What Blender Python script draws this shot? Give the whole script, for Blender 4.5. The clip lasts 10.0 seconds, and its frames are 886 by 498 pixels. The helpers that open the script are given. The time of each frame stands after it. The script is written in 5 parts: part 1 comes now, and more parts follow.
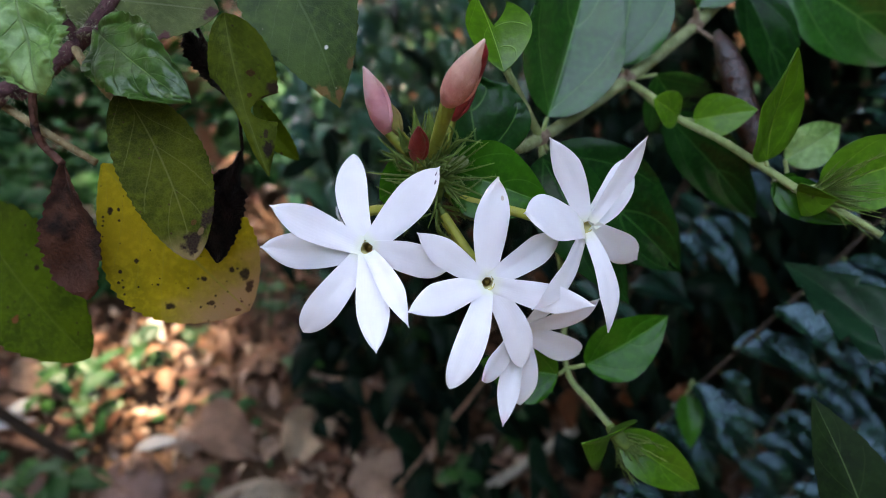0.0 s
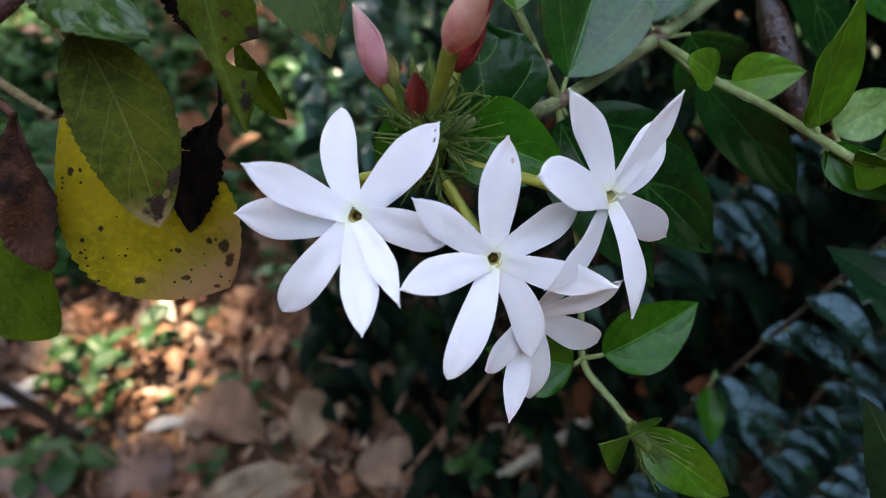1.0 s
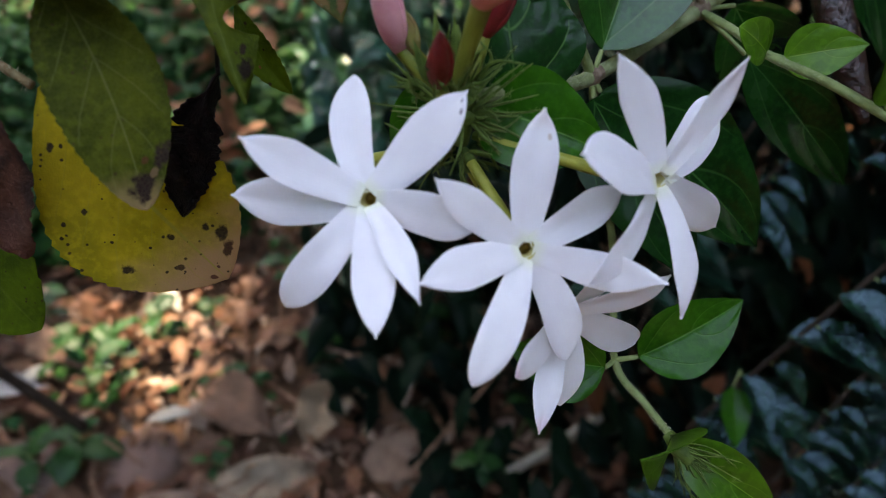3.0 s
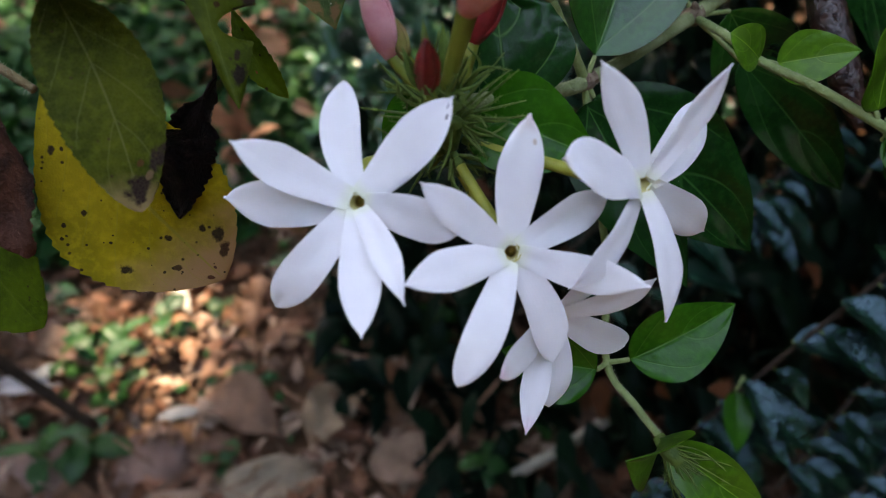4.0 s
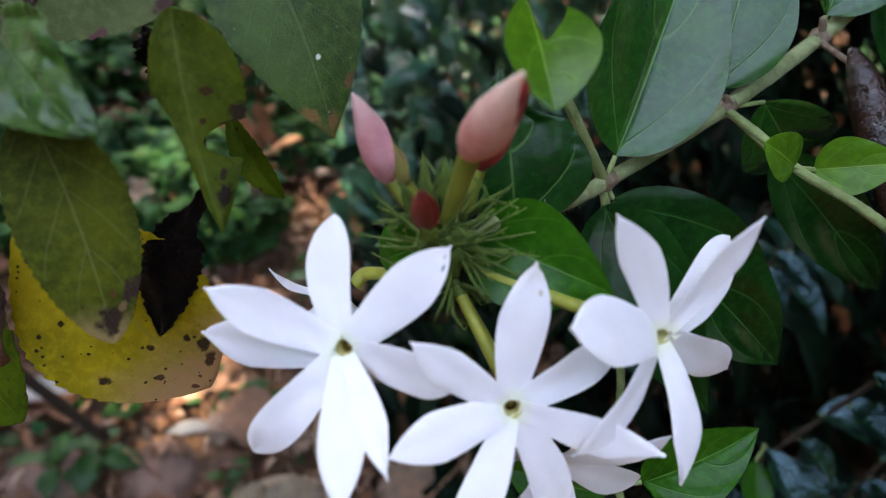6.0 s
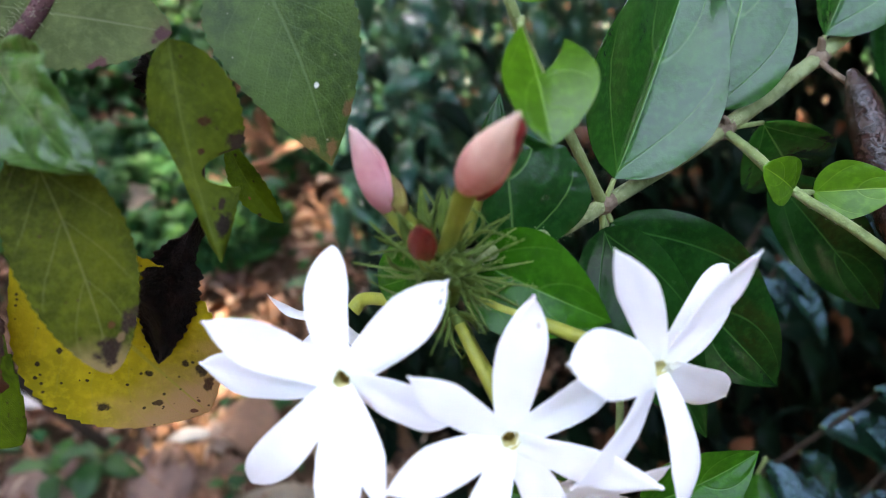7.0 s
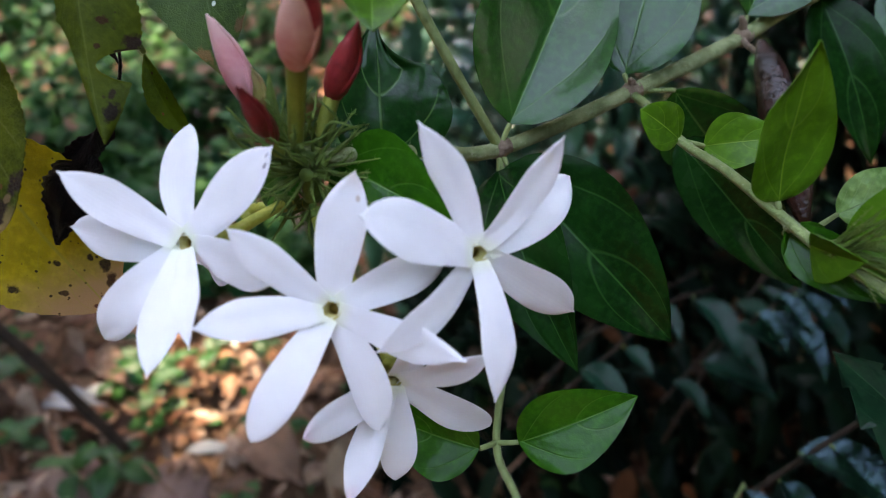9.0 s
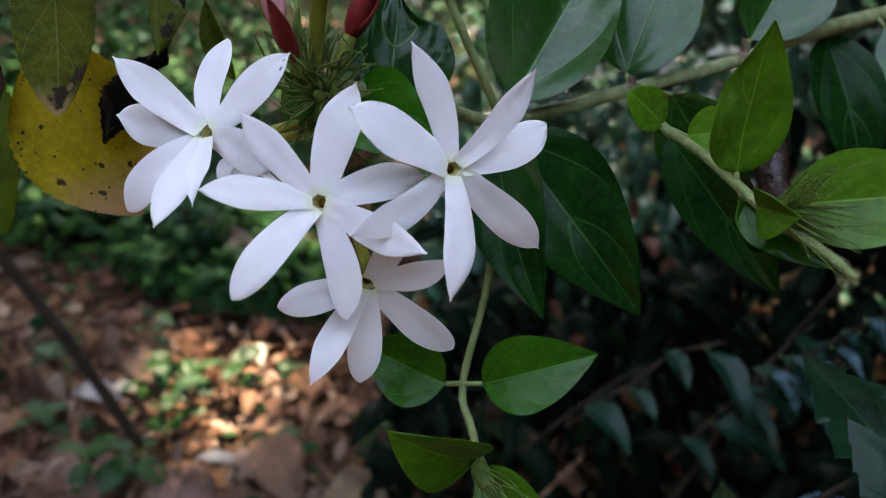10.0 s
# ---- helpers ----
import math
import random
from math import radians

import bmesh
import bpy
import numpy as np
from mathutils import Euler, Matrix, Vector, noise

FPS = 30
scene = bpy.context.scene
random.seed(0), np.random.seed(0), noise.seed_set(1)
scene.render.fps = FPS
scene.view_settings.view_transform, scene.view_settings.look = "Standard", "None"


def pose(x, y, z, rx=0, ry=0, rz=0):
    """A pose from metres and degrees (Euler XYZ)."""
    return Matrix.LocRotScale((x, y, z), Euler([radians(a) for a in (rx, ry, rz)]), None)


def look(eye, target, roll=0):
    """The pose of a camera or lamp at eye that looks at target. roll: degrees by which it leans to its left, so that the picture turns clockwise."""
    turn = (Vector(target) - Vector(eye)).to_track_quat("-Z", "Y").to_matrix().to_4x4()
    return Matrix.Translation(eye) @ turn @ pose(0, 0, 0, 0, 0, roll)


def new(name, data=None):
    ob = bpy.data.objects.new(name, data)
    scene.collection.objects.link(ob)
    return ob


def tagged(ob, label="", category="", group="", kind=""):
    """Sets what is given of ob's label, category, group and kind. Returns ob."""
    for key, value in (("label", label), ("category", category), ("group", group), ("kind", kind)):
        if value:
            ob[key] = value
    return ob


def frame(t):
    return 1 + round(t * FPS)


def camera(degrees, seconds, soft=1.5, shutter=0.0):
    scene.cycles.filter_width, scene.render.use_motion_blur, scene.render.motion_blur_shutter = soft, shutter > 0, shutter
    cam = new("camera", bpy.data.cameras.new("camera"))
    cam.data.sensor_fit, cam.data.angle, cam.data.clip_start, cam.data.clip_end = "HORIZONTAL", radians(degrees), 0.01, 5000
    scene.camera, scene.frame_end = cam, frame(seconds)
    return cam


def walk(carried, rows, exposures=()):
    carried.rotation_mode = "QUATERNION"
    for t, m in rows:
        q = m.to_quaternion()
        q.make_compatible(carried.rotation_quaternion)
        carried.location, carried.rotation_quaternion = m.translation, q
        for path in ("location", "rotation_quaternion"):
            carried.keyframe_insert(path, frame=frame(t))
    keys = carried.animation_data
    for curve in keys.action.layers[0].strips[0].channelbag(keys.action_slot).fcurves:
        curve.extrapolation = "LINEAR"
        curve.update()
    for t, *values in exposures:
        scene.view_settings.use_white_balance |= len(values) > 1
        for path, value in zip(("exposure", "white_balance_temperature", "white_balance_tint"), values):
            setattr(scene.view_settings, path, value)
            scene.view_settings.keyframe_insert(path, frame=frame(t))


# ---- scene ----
cam = camera(67.2, 10.0, soft=0.75)
cam.data.dof.use_dof = True
cam.data.dof.focus_distance = 0.115
cam.data.dof.aperture_fstop = 17.0
METRES, EYE, TILT, LEAN, TURN = 0.155, 0.60, -35.0, 0.0, 0.0
ROWS = [
    (0.0, 0.0, 0.0, 0.0, 0.0, 0.0, -0.0),
    (0.5, 0.0038, 0.0494, -0.0205, 0.79, -0.81, -0.56),
    (1.0, 0.0162, 0.1011, -0.0161, 1.39, -1.2, -0.94),
    (1.5, 0.0109, 0.1604, -0.0186, 1.8, -2.07, -1.06),
    (2.0, 0.0021, 0.1813, -0.0136, 2.29, -2.19, -1.36),
    (3.5, -0.0015, 0.1797, -0.0245, 1.93, -1.82, -1.48),
    (4.0, 0.0201, 0.1716, -0.0196, 2.96, -1.76, -1.79),
    (4.5, 0.0313, 0.1846, -0.0189, 3.72, -1.53, -2.61),
    (5.0, 0.0257, 0.2035, 0.0186, 4.55, -1.42, -3.25),
    (5.5, 0.0306, 0.2264, 0.0707, 4.83, -1.49, -3.85),
    (7.0, 0.0334, 0.2291, 0.1223, 4.98, -1.18, -3.82),
    (7.5, 0.0734, 0.2515, 0.128, 5.26, -0.84, -3.93),
    (8.0, 0.1653, 0.2603, 0.126, 5.87, -0.46, -3.68),
    (8.5, 0.2465, 0.2689, 0.097, 7.37, 1.35, -5.0),
    (9.0, 0.241, 0.2134, -0.0053, 9.73, 3.1, -7.68),
    (9.5, 0.2694, 0.1693, -0.1093, 9.96, 5.01, -10.96),
    (10.0, 0.348, 0.169, -0.1408, 12.84, 8.01, -15.51),
]
EXPOSURES = [(t, 4.32 + e, 9200, 16) for t, e in ((0.0, 0.04), (1.0, -0.04), (2.0, -0.26), (4.5, -0.32), (5.6, -0.15), (6.8, 0.68), (7.6, 0.88), (8.2, 1.15), (8.5, 1.25), (8.75, 0.55), (9.0, 0.02), (9.4, -0.2), (10.0, -0.27))]
walk(cam, [(t, pose(0, 0, EYE, TILT, LEAN, TURN) @ pose(METRES * x, METRES * y, METRES * z, 90 + pitch, roll, yaw)) for t, x, y, z, yaw, pitch, roll in ROWS], EXPOSURES)

# ---- world and sun: open shade under a bright sky ----
world = bpy.data.worlds.new("sky")
scene.world = world
world.use_nodes = True
wn = world.node_tree
sky = wn.nodes.new("ShaderNodeTexSky")
sky.sky_type = "NISHITA"
sky.sun_disc = False
sky.sun_elevation = radians(62)
sky.sun_rotation = radians(-29)
wn.links.new(sky.outputs["Color"], wn.nodes["Background"].inputs["Color"])
wn.nodes["Background"].inputs["Strength"].default_value = 0.15
sun = new("sun", bpy.data.lights.new("sun", "SUN"))
sun.data.energy = 1.1
sun.data.angle = radians(3)
sun.data.color = (1.0, 0.95, 0.88)
sun.matrix_world = look((-0.5, 0.9, 1.95), (0, 0, 0))

rng = np.random.default_rng(7)


# ---- materials ----
class Nodes:
    """A short way to write a node material."""

    def __init__(self, name):
        self.mat = bpy.data.materials.new(name)
        self.mat.use_nodes = True
        self.t = self.mat.node_tree
        self.bsdf = self.t.nodes["Principled BSDF"]
        self.out = self.t.nodes["Material Output"]

    def add(self, kind):
        return self.t.nodes.new(kind)

    def put(self, socket, value):
        if hasattr(value, "is_linked"):
            self.t.links.new(value, socket)
        elif value is not None:
            socket.default_value = value

    def math(self, op, a, b=None, c=None, clamp=False):
        n = self.add("ShaderNodeMath")
        n.operation, n.use_clamp = op, clamp
        for i, v in enumerate((a, b, c)):
            self.put(n.inputs[i], v)
        return n.outputs[0]

    def step(self, x, lo, hi, a=0.0, b=1.0):
        n = self.add("ShaderNodeMapRange")
        n.interpolation_type = "SMOOTHSTEP"
        for i, v in enumerate((x, lo, hi, a, b)):
            self.put(n.inputs[i], v)
        return n.outputs[0]

    def mix(self, f, a, b, how="MIX"):
        n = self.add("ShaderNodeMix")
        n.data_type, n.blend_type = "RGBA", how
        self.put(n.inputs[0], f)
        self.put(n.inputs[6], a if hasattr(a, "is_linked") else (*a, 1))
        self.put(n.inputs[7], b if hasattr(b, "is_linked") else (*b, 1))
        return n.outputs[2]

    def noise(self, scale, detail=3, vec=None, rough=0.55):
        n = self.add("ShaderNodeTexNoise")
        self.put(n.inputs["Scale"], scale)
        self.put(n.inputs["Detail"], detail)
        self.put(n.inputs["Roughness"], rough)
        self.put(n.inputs["Vector"], vec if vec is not None else self.coord())
        return n.outputs["Fac"]

    def cells(self, scale, vec=None, feature="F1"):
        n = self.add("ShaderNodeTexVoronoi")
        n.feature = feature
        self.put(n.inputs["Scale"], scale)
        self.put(n.inputs["Vector"], vec if vec is not None else self.coord())
        return n

    def coord(self):
        return self.add("ShaderNodeTexCoord").outputs["Object"]

    def uv(self):
        s = self.add("ShaderNodeSeparateXYZ")
        self.t.links.new(self.add("ShaderNodeTexCoord").outputs["UV"], s.inputs[0])
        u = s.outputs[0]
        v = self.math("MULTIPLY", self.math("SUBTRACT", s.outputs[1], 0.5), 2.0)
        return u, v

    def bump(self, height, strength, dist):
        n = self.add("ShaderNodeBump")
        self.put(n.inputs["Strength"], strength)
        self.put(n.inputs["Distance"], dist)
        self.put(n.inputs["Height"], height)
        return n.outputs["Normal"]

    def finish(self, color, rough=0.5, normal=None, thru=0.0, spec=0.5, thin=None):
        b = self.bsdf
        self.put(b.inputs["Base Color"], color if hasattr(color, "is_linked") else (*color, 1))
        self.put(b.inputs["Roughness"], rough)
        self.put(b.inputs["Specular IOR Level"], spec)
        self.put(b.inputs["Normal"], normal)
        if thru:
            tr = self.add("ShaderNodeBsdfTranslucent")
            c = thin if thin is not None else color
            self.put(tr.inputs["Color"], c if hasattr(c, "is_linked") else (*c, 1))
            mx = self.add("ShaderNodeMixShader")
            mx.inputs[0].default_value = thru
            self.t.links.new(b.outputs[0], mx.inputs[1])
            self.t.links.new(tr.outputs[0], mx.inputs[2])
            self.t.links.new(mx.outputs[0], self.out.inputs["Surface"])
        return self.mat


def leaf_mat(name, base, dark, vein, rough=0.35, spec=0.5, thru=0.2, k=6.0, lift=0.35, specks=None, blotches=(), tipcol=None, tip_from=0.6, veining=1.0, slope=0.9, fine=0.45, vscale=0.25, rumple=1.0, arching=False, net=0.0):
    """Leaf skin: mottled green, paler midrib and side veins, optional specks, blotches and a withered tip."""
    m = Nodes(name)
    u, v = m.uv()
    av = m.math("ABSOLUTE", v)
    n1 = m.noise(90, 4)
    n2 = m.noise(700, 3)
    col = m.mix(m.step(n1, 0.35, 0.68), dark, base)
    col = m.mix(m.math("MULTIPLY", m.step(n2, 0.4, 0.75), fine), col, [min(1, c * 1.5 + 0.001) for c in base])
    if tipcol is not None:
        f = m.step(m.math("ADD", u, m.math("MULTIPLY", m.math("SUBTRACT", n1, 0.5), 0.5)), tip_from, tip_from + 0.25)
        col = m.mix(f, col, tipcol)
    wob = m.math("MULTIPLY", m.math("SUBTRACT", m.noise(60, 2), 0.5), 0.5)
    ph = m.math("ADD", m.math("SUBTRACT", m.math("MULTIPLY", u, k), m.math("MULTIPLY", av, slope * k * 0.38)), wob)
    if arching:  # few strong veins that sweep from the base along the margin
        ph = m.math("ADD", m.math("DIVIDE", m.math("SUBTRACT", u, m.math("MULTIPLY", m.math("POWER", av, 1.6), 0.55)), 0.45), m.math("MULTIPLY", wob, 0.25))
        ph = m.math("ADD", ph, 0.43)
    tri = m.math("ABSOLUTE", m.math("SUBTRACT", m.math("FRACT", ph), 0.5))
    side = m.math("MULTIPLY", m.step(tri, 0.0, 0.045, 1.0, 0.0), m.step(av, 0.75, 0.95, 1.0, 0.0))
    mid = m.step(av, 0.008, 0.035, 1.0, 0.0)
    vfac = m.math("MAXIMUM", m.math("MULTIPLY", mid, 0.7 * veining), m.math("MULTIPLY", side, lift * veining))
    col = m.mix(vfac, col, vein)
    for bu, bv, br, bc in blotches:
        du = m.math("SUBTRACT", u, bu)
        dv = m.math("MULTIPLY", m.math("SUBTRACT", v, bv), vscale * max(0.35, math.sin(math.pi * bu ** 1.1) ** 0.7))
        d = m.math("SQRT", m.math("ADD", m.math("MULTIPLY", du, du), m.math("MULTIPLY", dv, dv)))
        d = m.math("ADD", d, m.math("MULTIPLY", m.math("SUBTRACT", m.noise(900, 3), 0.5), br * 1.5))
        col = m.mix(m.step(d, br * 0.6, br * 1.1, 0.95, 0.0), col, bc)
    if specks is not None:
        scale, size, sc = specks
        c = m.cells(scale)
        rnd = m.add("ShaderNodeSeparateColor")
        m.t.links.new(c.outputs["Color"], rnd.inputs[0])
        lim = m.math("MULTIPLY", m.math("POWER", rnd.outputs[0], 3.0), size)
        dd = m.math("ADD", c.outputs["Distance"], m.math("MULTIPLY", m.math("SUBTRACT", m.noise(1500, 3), 0.5), 0.22))
        col = m.mix(m.step(dd, m.math("MULTIPLY", lim, 0.45), m.math("ADD", lim, 0.02), 0.92, 0.0), col, sc)
    h = m.math("ADD", m.math("MULTIPLY", m.math("MAXIMUM", m.math("MULTIPLY", mid, 0.6), m.math("MULTIPLY", side, 0.25)), -1.0), m.math("MULTIPLY", n2, 0.55))
    if net:  # the fine mesh of the smallest veins
        e = m.step(m.cells(1900, None, "DISTANCE_TO_EDGE").outputs["Distance"], 0.0, 0.2, 1.0, 0.0)
        col = m.mix(m.math("MULTIPLY", e, 0.10 * net), col, vein)
        h = m.math("SUBTRACT", h, m.math("MULTIPLY", e, 0.5 * net))
    if rumple:
        h = m.math("ADD", h, m.math("MULTIPLY", m.noise(190 if rumple < 3 else 120, 2), rumple))
    nor = m.bump(h, 0.3 if rumple < 3 else 0.75, 0.0005 if rumple < 3 else 0.0008)
    r = m.math("ADD", rough, m.math("MULTIPLY", m.math("SUBTRACT", n1, 0.5), 0.2))
    return m.finish(col, r, nor, thru, spec)


def petal_mat(name, specks=(), tip=None):
    m = Nodes(name)
    u, v = m.uv()
    n1 = m.noise(120, 4)
    col = m.mix(m.step(n1, 0.3, 0.75), (0.82, 0.80, 0.82), (0.87, 0.86, 0.87))
    ribs = m.math("ABSOLUTE", m.math("SUBTRACT", m.math("FRACT", m.math("ADD", m.math("MULTIPLY", v, 5.0), m.math("MULTIPLY", n1, 0.7))), 0.5))
    col = m.mix(m.math("MULTIPLY", m.step(ribs, 0.0, 0.35, 1.0, 0.0), 0.04), col, (0.74, 0.70, 0.78))
    col = m.mix(m.step(u, 0.0, 0.13, 0.55, 0.0), col, (0.80, 0.84, 0.58))
    if tip is not None:
        col = m.mix(m.math("MULTIPLY", m.step(m.math("ADD", u, m.math("MULTIPLY", m.math("SUBTRACT", m.noise(300, 2), 0.5), 0.3)), 0.78, 1.05), 0.6), col, tip)
    for bu, bv, br, bc in specks:
        du = m.math("SUBTRACT", u, bu)
        dv = m.math("MULTIPLY", m.math("SUBTRACT", v, bv), 0.22)
        d = m.math("SQRT", m.math("ADD", m.math("MULTIPLY", du, du), m.math("MULTIPLY", dv, dv)))
        d = m.math("ADD", d, m.math("MULTIPLY", m.math("SUBTRACT", m.noise(1200, 2), 0.5), br * 0.8))
        col = m.mix(m.step(d, br * 0.6, br, 0.9, 0.0), col, bc)
    fine = m.math("ABSOLUTE", m.math("SUBTRACT", m.math("FRACT", m.math("ADD", m.math("MULTIPLY", v, 11.0), m.math("MULTIPLY", m.noise(90, 2), 1.6))), 0.5))
    h = m.math("ADD", m.math("ADD", m.math("MULTIPLY", ribs, 0.10), m.math("MULTIPLY", fine, 0.04)), m.math("MULTIPLY", m.noise(240, 4), 0.8))
    return m.finish(col, 0.55, m.bump(h, 0.35, 0.0004), 0.30, 0.35)


def skin_mat(name, a, b, scale=200, rough=0.55, spec=0.4, thru=0.0, bump=0.4, rise=None, rise_at=(0.0, 1.0)):
    """Mottled two-colour skin; rise: a third colour that takes over along the length."""
    m = Nodes(name)
    n1 = m.noise(scale, 4)
    n2 = m.noise(scale * 6, 3)
    col = m.mix(m.step(n1, 0.35, 0.7), a, b)
    if rise is not None:
        u, v = m.uv()
        col = m.mix(m.step(m.math("ADD", u, m.math("MULTIPLY", m.math("SUBTRACT", n1, 0.5), 0.3)), rise_at[0], rise_at[1]), col, rise)
    return m.finish(col, rough, m.bump(m.math("ADD", n1, m.math("MULTIPLY", n2, 0.5)), bump, 0.0008), thru, spec)


def scatter_mat(name, colors, rough=0.5, thru=0.1, spec=0.4, island=False, scale=120, bump=0.5):
    """Tint differs from piece to piece."""
    m = Nodes(name)
    r = m.add("ShaderNodeNewGeometry").outputs["Random Per Island"] if island else m.add("ShaderNodeObjectInfo").outputs["Random"]
    ramp = m.add("ShaderNodeValToRGB")
    els = ramp.color_ramp.elements
    while len(els) < len(colors):
        els.new(0.5)
    for i, c in enumerate(colors):
        els[i].position = i / max(1, len(colors) - 1)
        els[i].color = (*c, 1)
    m.t.links.new(r, ramp.inputs[0])
    n1 = m.noise(scale, 4)
    col = m.mix(m.step(n1, 0.3, 0.75, 0.0, 0.5), ramp.outputs["Color"], [sum(c[i] for c in colors) / len(colors) * 0.5 for i in range(3)])
    return m.finish(col, rough, m.bump(n1, bump, 0.003), thru, spec)


petal_white = petal_mat("petal_white")
petal_specked = petal_mat("petal_specked", [(0.87, 0.62, 0.022, (0.10, 0.07, 0.09)), (0.93, 0.3, 0.024, (0.12, 0.08, 0.12))])
petal_tan = petal_mat("petal_tan", [(0.80, 0.55, 0.03, (0.62, 0.50, 0.42))], (0.66, 0.55, 0.50))
petal_pink = petal_mat("petal_pink", (), (0.80, 0.50, 0.58))
throat_mat = skin_mat("throat", (0.55, 0.50, 0.22), (0.45, 0.38, 0.12), 900, 0.6, 0.2, 0.1, 0.3, (0.28, 0.18, 0.04), (0.55, 1.0))
tube_mat = skin_mat("corolla_tube", (0.36, 0.36, 0.05), (0.26, 0.28, 0.04), 300, 0.5, 0.4, 0.15)
bud_pink = skin_mat("bud_pink", (0.60, 0.21, 0.24), (0.68, 0.31, 0.33), 260, 0.45, 0.25, 0.1, 0.3, (0.70, 0.44, 0.40), (0.45, 1.05))
bud_rose = skin_mat("bud_rose", (0.58, 0.19, 0.16), (0.66, 0.31, 0.25), 300, 0.45, 0.25, 0.1, 0.4, (0.72, 0.46, 0.36), (0.25, 0.95))
bud_crimson = skin_mat("bud_crimson", (0.34, 0.030, 0.035), (0.20, 0.014, 0.020), 300, 0.45, 0.25, 0.05, 0.3)
bud_red = skin_mat("bud_red", (0.26, 0.020, 0.022), (0.16, 0.012, 0.016), 300, 0.40, 0.3, 0.05, 0.3, (0.13, 0.016, 0.018), (0.7, 1.2))
bud_pale = skin_mat("bud_pale", (0.20, 0.18, 0.04), (0.20, 0.11, 0.05), 300, 0.5, 0.4, 0.1)
bud_stalk = skin_mat("bud_stalk", (0.20, 0.22, 0.03), (0.15, 0.17, 0.02), 260, 0.5, 0.4, 0.1)
sepal_mat = skin_mat("sepal", (0.11, 0.175, 0.032), (0.06, 0.11, 0.020), 500, 0.6, 0.3, 0.15)
vine_bark = skin_mat("vine_bark", (0.25, 0.29, 0.14), (0.16, 0.19, 0.08), 350, 0.75, 0.2, 0, 0.9)
green_stem = skin_mat("green_stem", (0.21, 0.27, 0.10), (0.15, 0.20, 0.07), 350, 0.65, 0.3, 0, 0.7)
node_bark = skin_mat("node_bark", (0.24, 0.17, 0.12), (0.15, 0.10, 0.07), 500, 0.8, 0.2, 0, 1.0)
hair_mat = skin_mat("plant_hair", (0.42, 0.44, 0.30), (0.32, 0.34, 0.20), 400, 0.7, 0.2, 0.2)
purple_stem = skin_mat("purple_stem", (0.105, 0.046, 0.046), (0.050, 0.022, 0.024), 500, 0.75, 0.2, 0, 1.0)
petiole_tan = skin_mat("petiole_tan", (0.26, 0.20, 0.10), (0.16, 0.11, 0.05), 400, 0.7, 0.2, 0, 0.8)
brown_dry = skin_mat("withered_brown", (0.070, 0.026, 0.015), (0.010, 0.005, 0.004), 260, 0.7, 0.12, 0.06, 1.4, (0.115, 0.050, 0.036), (0.55, 1.0))
black_dry = skin_mat("withered_black", (0.002, 0.0016, 0.0016), (0.011, 0.004, 0.003), 420, 0.45, 0.10, 0, 3.0)
pod_mat = skin_mat("dry_pod", (0.034, 0.013, 0.009), (0.012, 0.006, 0.005), 240, 0.2, 0.5, 0, 1.0)

glossy_leaf = leaf_mat("glossy_leaf", (0.010, 0.080, 0.010), (0.006, 0.056, 0.007), (0.07, 0.19, 0.04), 0.22, 0.40, 0.15, lift=0.35, rumple=0.3, arching=True)
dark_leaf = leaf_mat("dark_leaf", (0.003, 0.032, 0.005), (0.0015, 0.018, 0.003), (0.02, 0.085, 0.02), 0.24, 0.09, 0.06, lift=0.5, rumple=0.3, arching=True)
chewed_mat = leaf_mat("chewed_leaf", (0.006, 0.050, 0.009), (0.003, 0.032, 0.006), (0.06, 0.15, 0.04), 0.24, 0.20, 0.10, lift=0.8, rumple=1.2, arching=True)
young_leaf = leaf_mat("young_leaf", (0.070, 0.200, 0.010), (0.042, 0.140, 0.007), (0.20, 0.36, 0.04), 0.34, 0.28, 0.35, lift=0.25, rumple=0.5, arching=True)
mid_leaf = leaf_mat("notched_leaf", (0.050, 0.145, 0.006), (0.028, 0.100, 0.005), (0.16, 0.32, 0.04), 0.3, 0.3, 0.3, lift=0.25, rumple=0.6, arching=True)
fresh_leaf = leaf_mat("fresh_leaf", (0.016, 0.105, 0.006), (0.009, 0.070, 0.005), (0.07, 0.20, 0.03), 0.20, 0.17, 0.22, lift=0.3, rumple=1.2, arching=True)
spot = (0.022, 0.014, 0.012)
tan = (0.24, 0.16, 0.09)
yellow_leaf = leaf_mat("yellow_leaf", (0.40, 0.29, 0.014), (0.24, 0.19, 0.010), (0.30, 0.26, 0.04), 0.55, 0.06, 0.32, 6.0, 0.25, (800, 0.34, spot),
                       [(0.18, 0.60, 0.020, spot), (0.20, 0.40, 0.010, spot), (0.42, 0.80, 0.010, spot), (0.455, 0.88, 0.009, spot), (0.43, 0.55, 0.014, spot), (0.70, 0.72, 0.026, spot), (0.71, 0.10, 0.016, spot), (0.69, 0.35, 0.007, spot), (0.83, 0.40, 0.018, (0.06, 0.030, 0.016)), (0.955, 0.35, 0.018, (0.10, 0.030, 0.022)), (0.82, -0.55, 0.036, spot), (0.89, -0.60, 0.034, (0.05, 0.020, 0.014)), (0.76, -0.35, 0.020, spot), (0.93, -0.10, 0.010, (0.10, 0.04, 0.03)), (0.58, 0.55, 0.008, spot)], (0.40, 0.22, 0.10), 0.66, vscale=0.40, rumple=1.6, net=0.6)
